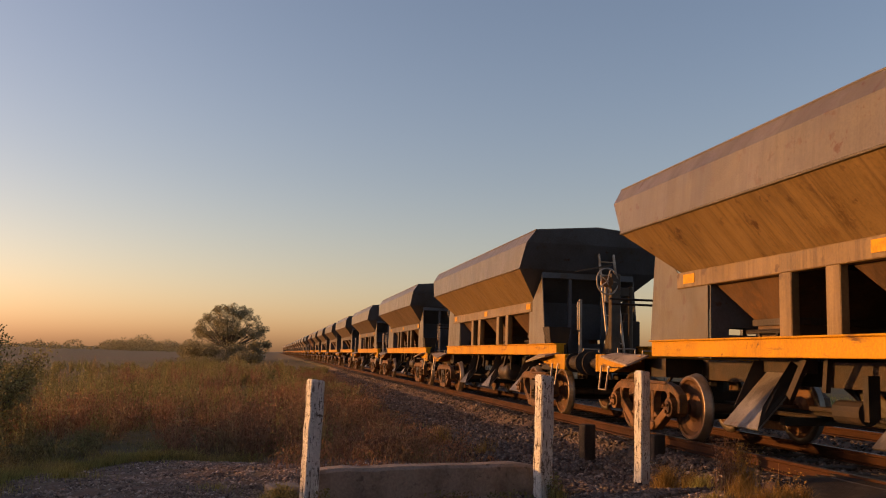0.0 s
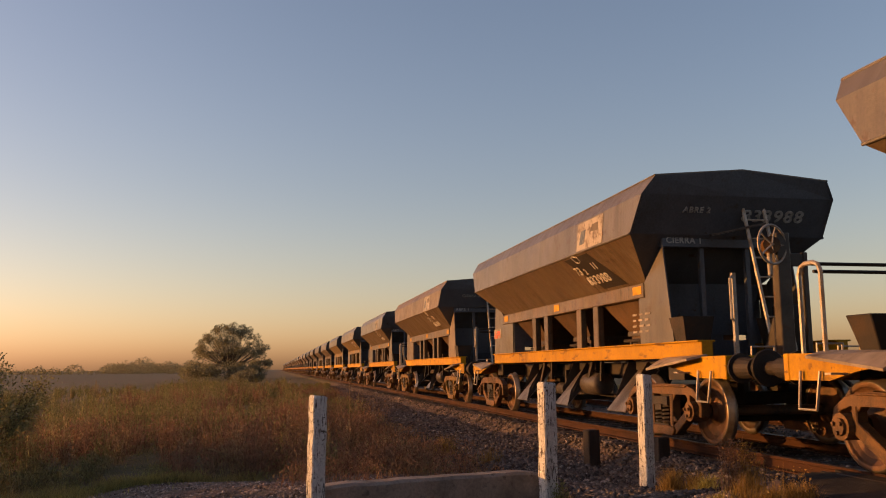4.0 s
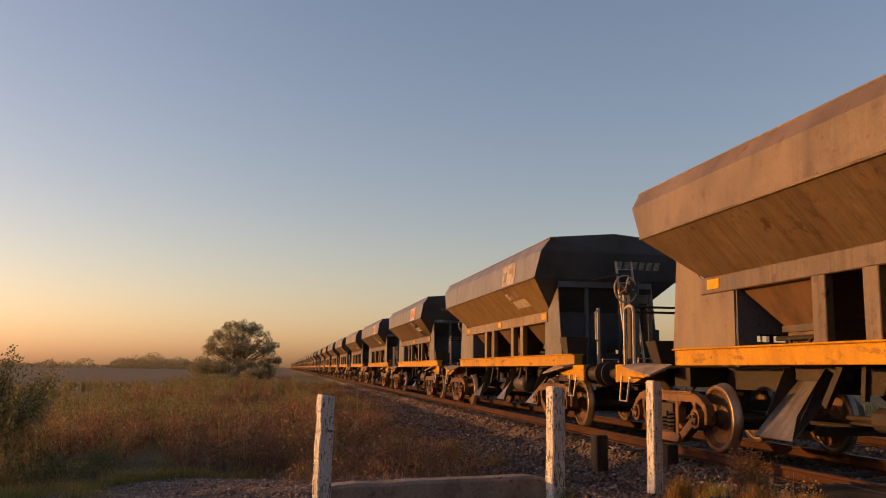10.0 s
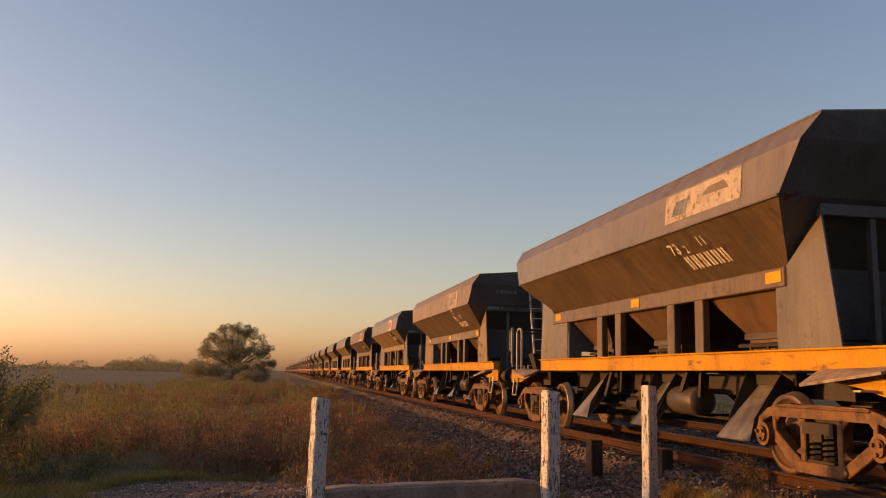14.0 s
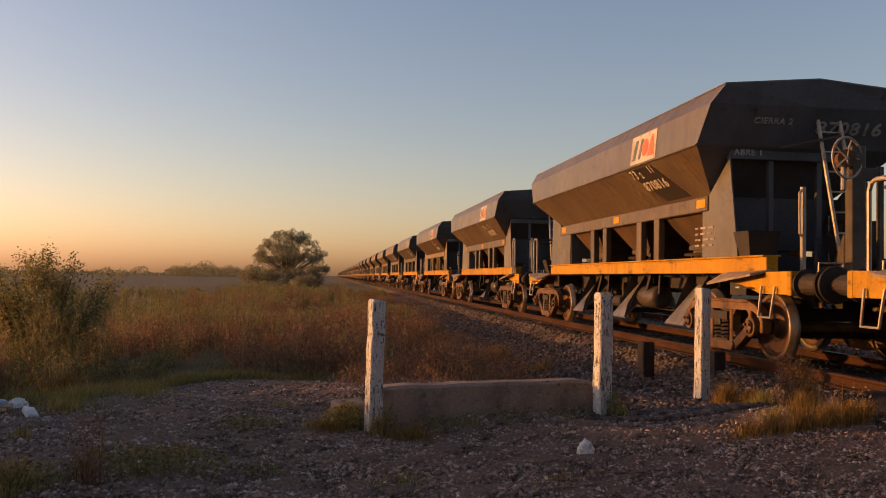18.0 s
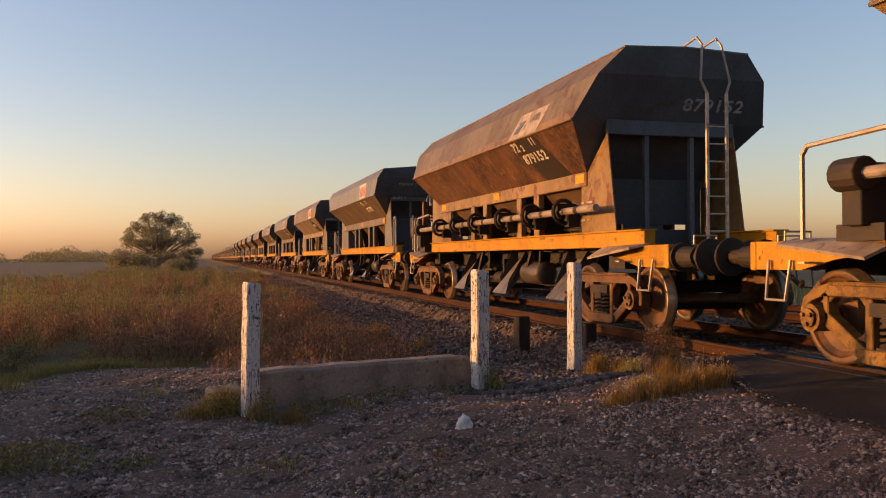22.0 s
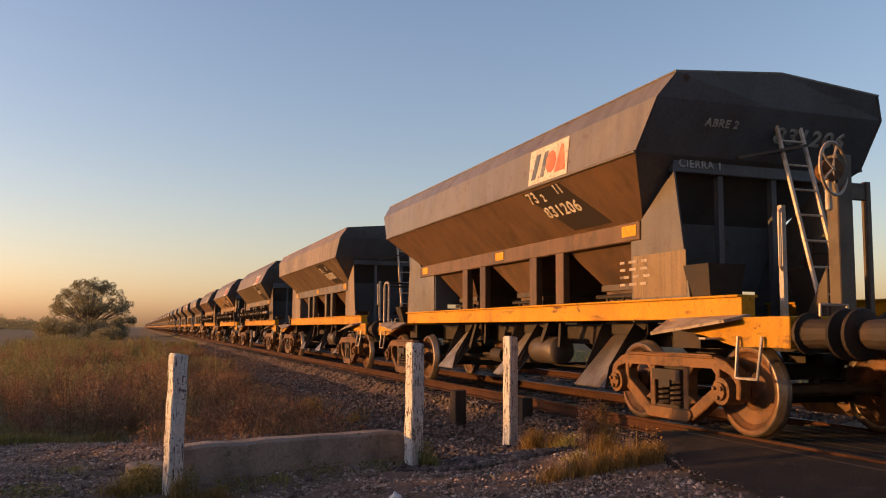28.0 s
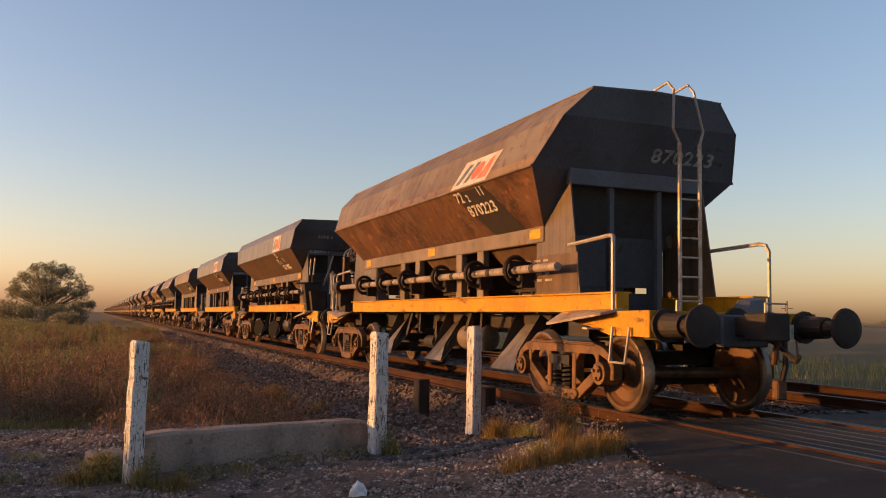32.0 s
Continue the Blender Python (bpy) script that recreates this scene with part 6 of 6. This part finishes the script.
def tree(name, x, y, height, width, seed, leaf, n_leaf, label, category, mat, trunk_r, group="", round_top=True):
    r = random.Random(seed)
    z0 = float(ground_z(x, y)) - (.2 if math.hypot(x, y) > 60 else 0)
    shrub = name == "shrub"
    th = height * (.08 if shrub else .30)
    g = Geo()
    tips = []
    g.cyl((0, 0, -.3), (r.uniform(-.05, .05) * height, 0, th), trunk_r, 9, trunk_r * .7)
    for k in range(9):
        a = k * 2.4 + r.uniform(-.4, .4)
        p0 = Vector((0, 0, th * r.uniform(.6, 1.0)))
        p1 = p0 + Vector((math.cos(a) * width * .20, math.sin(a) * width * .20, height * r.uniform(.16, .3)))
        g.cyl(p0, p1, trunk_r * .42, 6, trunk_r * .25)
        for j in range(3):
            b = a + r.uniform(-.9, .9)
            p2 = p1 + Vector((math.cos(b) * width * r.uniform(.06, .2), math.sin(b) * width * r.uniform(.06, .2), height * r.uniform(.08, .27)))
            g.cyl(p1, p2, trunk_r * .22, 5, trunk_r * .08)
            tips.append(p2)
    top = new(name)
    top.matrix_world = pose(x, y, z0)
    part("trunk", g, M_BARK, top)
    if round_top:
        for k in range(26):
            a, e_ = k * 2.4, math.asin(r.uniform(.05, 1))
            q = r.uniform(.72, .9)
            tips.append(Vector((math.cos(a) * math.cos(e_) * width * .46 * q, math.sin(a) * math.cos(e_) * width * .46 * q, height * ((.2 if shrub else .38) + (.68 if shrub else .5) * math.sin(e_) * q))))
    centres = [(p.x * 1.05, p.y * 1.05, min(p.z, height * .9), r.uniform(.09, .17) * width, .8) for p in tips]
    centres += [(r.uniform(-.3, .3) * width, r.uniform(-.3, .3) * width, height * r.uniform(.05, .4) if shrub else height * r.uniform(.22, .45), width * r.uniform(.1, .16), .7) for k in range(22 if shrub else 10)]
    v, f = leaves(crown_points(n_leaf, centres, seed), leaf, seed + 1, .8)
    part("crown", raw_mesh("crown", v, f), mat, top)
    return tagged(top, label, category, group)


def spreading_tree(x, y, height, width, seed):
    """A broad dome of many leaf clumps with gaps, on forked limbs that show below."""
    r = random.Random(seed)
    top = new("tree")
    top.matrix_world = pose(x, y, float(ground_z(x, y)) - .2)
    g = Geo()
    fork = Vector((.3, 0, height * .2))
    g.cyl((0, 0, -.3), fork, .42, 9, .34)
    centres = []
    for k in range(130):
        a, up = k * 2.39996, r.uniform(-.05, 1.0)
        out = math.sqrt(1 - up * up) * r.uniform(.72, 1.0)
        lump = 1 + .12 * math.sin(a * 3 + 1)
        p = Vector((math.cos(a) * out * width * .43 * lump, math.sin(a) * out * width * .43 * lump, height * (.40 + .50 * up * r.uniform(.82, 1.0))))
        knee = fork.lerp(p, r.uniform(.35, .5)) + Vector((0, 0, -.2))
        if k % 3 == 0:
            g.cyl(fork, knee, .17, 6, .10).cyl(knee, p, .10, 5, .03)
        centres.append((p.x, p.y, p.z, r.uniform(.45, .95), .75))
    for k in range(16):
        a, d = k * 2.39996, r.uniform(.15, .75)
        centres.append((math.cos(a) * d * width * .4, math.sin(a) * d * width * .4, height * r.uniform(.36, .62), r.uniform(.8, 1.2), .7))
    part("trunk", g, M_BARK, top)
    v, f = leaves(crown_points(36000, centres, seed), .17, seed + 1, .8)
    part("crown", raw_mesh("crown", v, f), M_LEAF, top)
    return tagged(top, "broad dome-shaped broadleaf tree standing alone beside the line", "tree")


spreading_tree(-7.7, 150, 10.7, 14.0, 51)
tree("shrub", -12.2, 146, 3.9, 7.5, 53, .24, 7000, "low dense shrub at the foot of the tree", "shrub", M_LEAF, .2, "shrubs by the far tree")
tree("shrub", -4.6, 147, 3.6, 6.0, 54, .24, 5000, "low dense shrub at the foot of the tree", "shrub", M_LEAF, .2, "shrubs by the far tree")
for k, (x, y, hh, ww) in enumerate(((-8.4, 143, 4.2, 8.5), (-6.2, 88, 1.3, 3.6), (-3.6, 74, 1.0, 2.6), (-3.4, 118, 2.0, 5))):
    tree("shrub", x, y, hh, ww, 300 + 4 * k, .08 + y * .001, 4200, "rounded dull green shrub in the weeds beside the line", "shrub", M_LEAF, .08, "shrubs along the line")
tree("tree", -4.6, 300, 6.5, 8.5, 55, .4, 3500, "small round tree far along the line", "tree", M_LEAF, .3)
tree("tree", -165, 400, 12, 13, 56, .6, 3000, "lone round tree far across the field", "tree", M_LEAF, .4)

# tall loose shrub at the field's edge
top = new("shrub")
sx, sy = -4.75, 14.6
sz = float(ground_z(sx, sy))
top.matrix_world = pose(sx, sy, sz)
g = Geo()
rb = random.Random(61)
pts = []
for k in range(54):
    a, d = rb.uniform(0, math.tau), rb.uniform(.1, 1.2)
    h = rb.uniform(1.0, 2.15) * (1 - .25 * d)
    p, q = Vector((math.cos(a) * d * .35, math.sin(a) * d * .35, 0)), Vector((math.cos(a) * d, math.sin(a) * d, h))
    mid = (p + q) / 2 + Vector((rb.uniform(-.1, .1), rb.uniform(-.1, .1), .15))
    g.cyl(p, mid, .016, 5, .011).cyl(mid, q, .011, 5, .004)
    for j in range(620):
        t = rb.uniform(.10, 1.05)
        c = p.lerp(mid, t * 2) if t < .5 else mid.lerp(q, t * 2 - 1)
        w = .17 * (1.25 - .75 * t)
        pts.append((c.x + rb.gauss(0, w), c.y + rb.gauss(0, w), max(.03, c.z + rb.gauss(0, w * .8))))
part("stem", g, M_BARK, top)
v, f = leaves(np.array(pts), .055, 62, .9, .22)
part("foliage", raw_mesh("foliage", v, f), M_BUSHLEAF, top)
tagged(top, "tall loose yellow-green shrub among weeds at the field's edge", "shrub")
for k, (x, y, hgt) in enumerate(((-5.6, 12.6, .75), (-4.6, 12.2, .7), (-6.4, 13.6, .8), (-3.9, 13.1, .75), (-4.3, 10.4, .8), (-4.9, 9.3, .9))):
    v, f = weed_stand(34, x - .6, x + .6, y - .5, y + .5, hgt * .7, hgt, 200 + 5 * k, lambda a, b, r: np.hypot(a - x, b - y) < .6)
    me = raw_mesh("weed_clump", v, f)
    me.materials.append(M_REDWEED if k in (0, 1, 2, 4, 5) else M_GREENWEED)
    tagged(new("weed_clump", me), "tangled knee-high weed clump at the grass edge", "weeds", "weed clumps by the shrub", "stuff")

# distant woods along the horizon
rw = np.random.RandomState(71)
cent = []
for az_deg in np.arange(-62, -3.2, .22):
    dist = rw.uniform(520, 760)
    h = rw.uniform(2.0, 4.2) + (2.6 + 2.4 * rw.rand()) * (-10.5 < az_deg < -4.5) + (3 if rw.rand() < .05 else 0)
    a = math.radians(az_deg)
    cent.append((math.sin(a) * dist, math.cos(a) * dist, h * .25, h * .9, .8))
for az_deg in np.arange(30, 75, .5):
    dist = rw.uniform(700, 950)
    a = math.radians(az_deg)
    h = rw.uniform(3, 7)
    cent.append((math.sin(a) * dist, math.cos(a) * dist, h * .2, h, .8))
v, f = leaves(crown_points(70000, cent, 72), .95, 73, .8)
v[:, 2] -= .8
stuff("far_woods", raw_mesh("far_woods", v, f), M_LEAF, "low dark line of distant woods on the horizon", "woods")


# poles far beyond the second track
def pole(az_deg, dist, h, arms):
    a = math.radians(az_deg)
    top = new("utility_pole")
    x, y = math.sin(a) * dist, math.cos(a) * dist
    top.matrix_world = pose(x, y, float(ground_z(x, y)) - .2, 0, 0, -az_deg)
    part("mast", Geo().cyl((0, 0, 0), (0, 0, h), .14, 8, .09), M_BARK, top)
    for z in arms:
        part("crossarm", Geo().box(-.9, .9, -.06, .06, z - .06, z + .06), M_BARK, top)
    tagged(top, "slim timber utility pole beyond the tracks", "utility pole", "poles beyond the tracks")


pole(40.6, 150, 6.2, ())
pole(43.9, 150, 5.6, (4.4, 3.3))

# dry sticks on the gravel and in the weeds
for x, y, h, lab in ((1.46, 6.55, 0, "pale dry stick on the gravel"), (1.48, 5.6, 0, "pale dry stick on the gravel"), (1.9, 6.2, 0, "pale dry stick on the gravel"), (-.95, 13.2, .45, "pale dead branch lying in the weeds"), (-.8, 13.3, .4, "pale dead branch lying in the weeds")):
    rk = random.Random(int(abs(x) * 31 + y * 17))
    a = rk.uniform(-.9, .5)
    n = 6
    z = float(ground_z(x, y))
    pts = [(x + math.cos(a + .12 * k) * .075 * k, y + math.sin(a + .12 * k) * .075 * k, z + .015 + h * (1 - (k / n) ** 2) + rk.uniform(0, .012)) for k in range(n)]
    tagged(part("stick", Geo().tube(pts, .006 if not h else .011, 5), M_SEED), lab, "stick", "dry sticks")

# litter
M_BAG = material("crumpled_white_plastic", (0.72, 0.70, 0.68), (0.5, 0.5, 0.5), None, 6, .45, 0, .2, 40)
M_BAGB = material("crumpled_blue_plastic", (0.30, 0.36, 0.44), (0.55, 0.56, 0.56), None, 6, .45, 0, .2, 40)
M_CARD = material("damp_brown_cardboard", (0.34, 0.24, 0.15), (0.22, 0.15, 0.1), None, 3, .85, 0, .2, 40)
M_PINK = material("faded_pink_plastic", (0.55, 0.32, 0.33), (0.6, 0.5, 0.5), None, 6, .5, 0, .2, 40)


def crumple(name, x, y, sx, sy, sz, mat, label, category, seed, n=14):
    r = random.Random(seed)
    bm = bmesh.new()
    bmesh.ops.create_icosphere(bm, subdivisions=3, radius=1)
    for q in bm.verts:
        c = q.co.copy()
        d = 1 + .38 * noise.noise(c * 1.7 + Vector((seed, 0, 0))) + .22 * abs(noise.noise(c * 4 + Vector((0, seed, 0))))
        q.co = Vector((c.x * sx * d, c.y * sy * d, max(-.3, c.z) * sz * d))
    me = bpy.data.meshes.new(name)
    bm.to_mesh(me)
    bm.free()
    ob = part(name, me, mat)
    ob.matrix_world = pose(x, y, float(ground_z(x, y)) + sz * .28, 0, 0, r.uniform(0, 360))
    return tagged(ob, label, category)


crumple("plastic_rag", 2.08, 6.87, .075, .06, .085, M_BAG, "crumpled white plastic rag lying on the gravel", "plastic bag", 1)
crumple("rubbish_bag", -3.52, 9.45, .16, .12, .09, M_BAGB, "torn blue and white rubbish bag on the grass", "rubbish", 2)
crumple("rubbish_bag", -3.30, 9.55, .12, .10, .08, M_BAG, "torn white rubbish bag on the grass", "rubbish", 3)
crumple("rubbish_bag", -3.70, 9.52, .10, .08, .07, M_BAG, "small crumpled white bag on the grass", "rubbish", 4)
crumple("rubbish_bag", -3.40, 7.72, .15, .10, .06, M_PINK, "flattened pinkish plastic packaging on the ground", "rubbish", 5)
ob = part("cardboard_sheet", Geo().box(-.33, .33, -.12, .12, 0, .02).box(-.1, .36, -.02, .16, .018, .035), M_CARD, bevel=.004)
ob.matrix_world = pose(-3.55, 8.98, float(ground_z(-3.55, 8.98)) + .02, 3, 2, 12)
tagged(ob, "flattened piece of brown cardboard on the ground", "cardboard")
ob = part("white_carton", Geo().box(-.055, .055, -.09, .09, 0, .06), M_BAG, bevel=.008)
ob.matrix_world = pose(-2.92, 8.75, float(ground_z(-2.92, 8.75)) + .01, 20, 15, 40)
tagged(ob, "small white carton tipped on the gravel", "carton")


# ---------------------------------------------------------------- movement of the train
TRAVEL = ((0, 22.70), (1, 36.56), (2, 50.41), (3, 64.26), (4, 78.10), (5, 91.96), (6, 105.81), (7, 119.59), (8, 133.25), (9, 146.77), (10, 160.13), (11, 173.33), (12, 186.39), (13, 199.27), (14, 212.03), (15, 224.67), (16, 237.19), (17, 249.54), (18, 261.67), (19, 273.52), (20, 285.03), (21, 296.17), (22, 306.95), (23, 317.40), (24, 327.54), (25, 337.44), (26, 347.06), (27, 356.38), (28, 365.32), (29, 373.85), (30, 381.95), (31, 389.62), (32, 396.89))   # seconds, metres



SHIFT = {0: .19, 1: -.09, 2: -.26, 3: -.08, 4: -.04, 5: .05, 7: .12, 8: .03, 10: -.24, 11: -.09, 12: .09, 13: .10, 14: .10, 16: -.07, 17: .12, 18: .17, 19: .24, 20: -.08, 21: -.21, 22: -.24, 23: -.21, 24: .06, 25: .34}   # uneven slack in the couplings


def motions():
    rows = {n: [(t, pose(XC, u - PITCH * n + SHIFT.get(n, 0), 0)) for t, u in TRAVEL] for n in TRAIN}
    for n, w in TRAIN.items():
        walk(w, rows[n])
    ts, us = [t for t, u in TRAVEL], [u for t, u in TRAVEL]
    curve = np.polynomial.Polynomial.fit(ts, us, 6)
    source = {}
    for w in TRAIN.values():
        for b in w.children:
            if not b.name.startswith("bogie"):
                continue
            for o in b.children:
                if not o.name.startswith("wheelset"):
                    continue
                key = round(o.location.y, 2)
                if key not in source:
                    walk(o, [(k / FPS, pose(0, key, WR, -math.degrees((curve(k / FPS) - us[0]) / WR))) for k in range(32 * FPS + 1)])
                    source[key] = o
                else:
                    keys = o.animation_data_create()
                    keys.action = source[key].animation_data.action
                    keys.action_slot = source[key].animation_data.action_slot
                    o.rotation_mode = "QUATERNION"


motions()
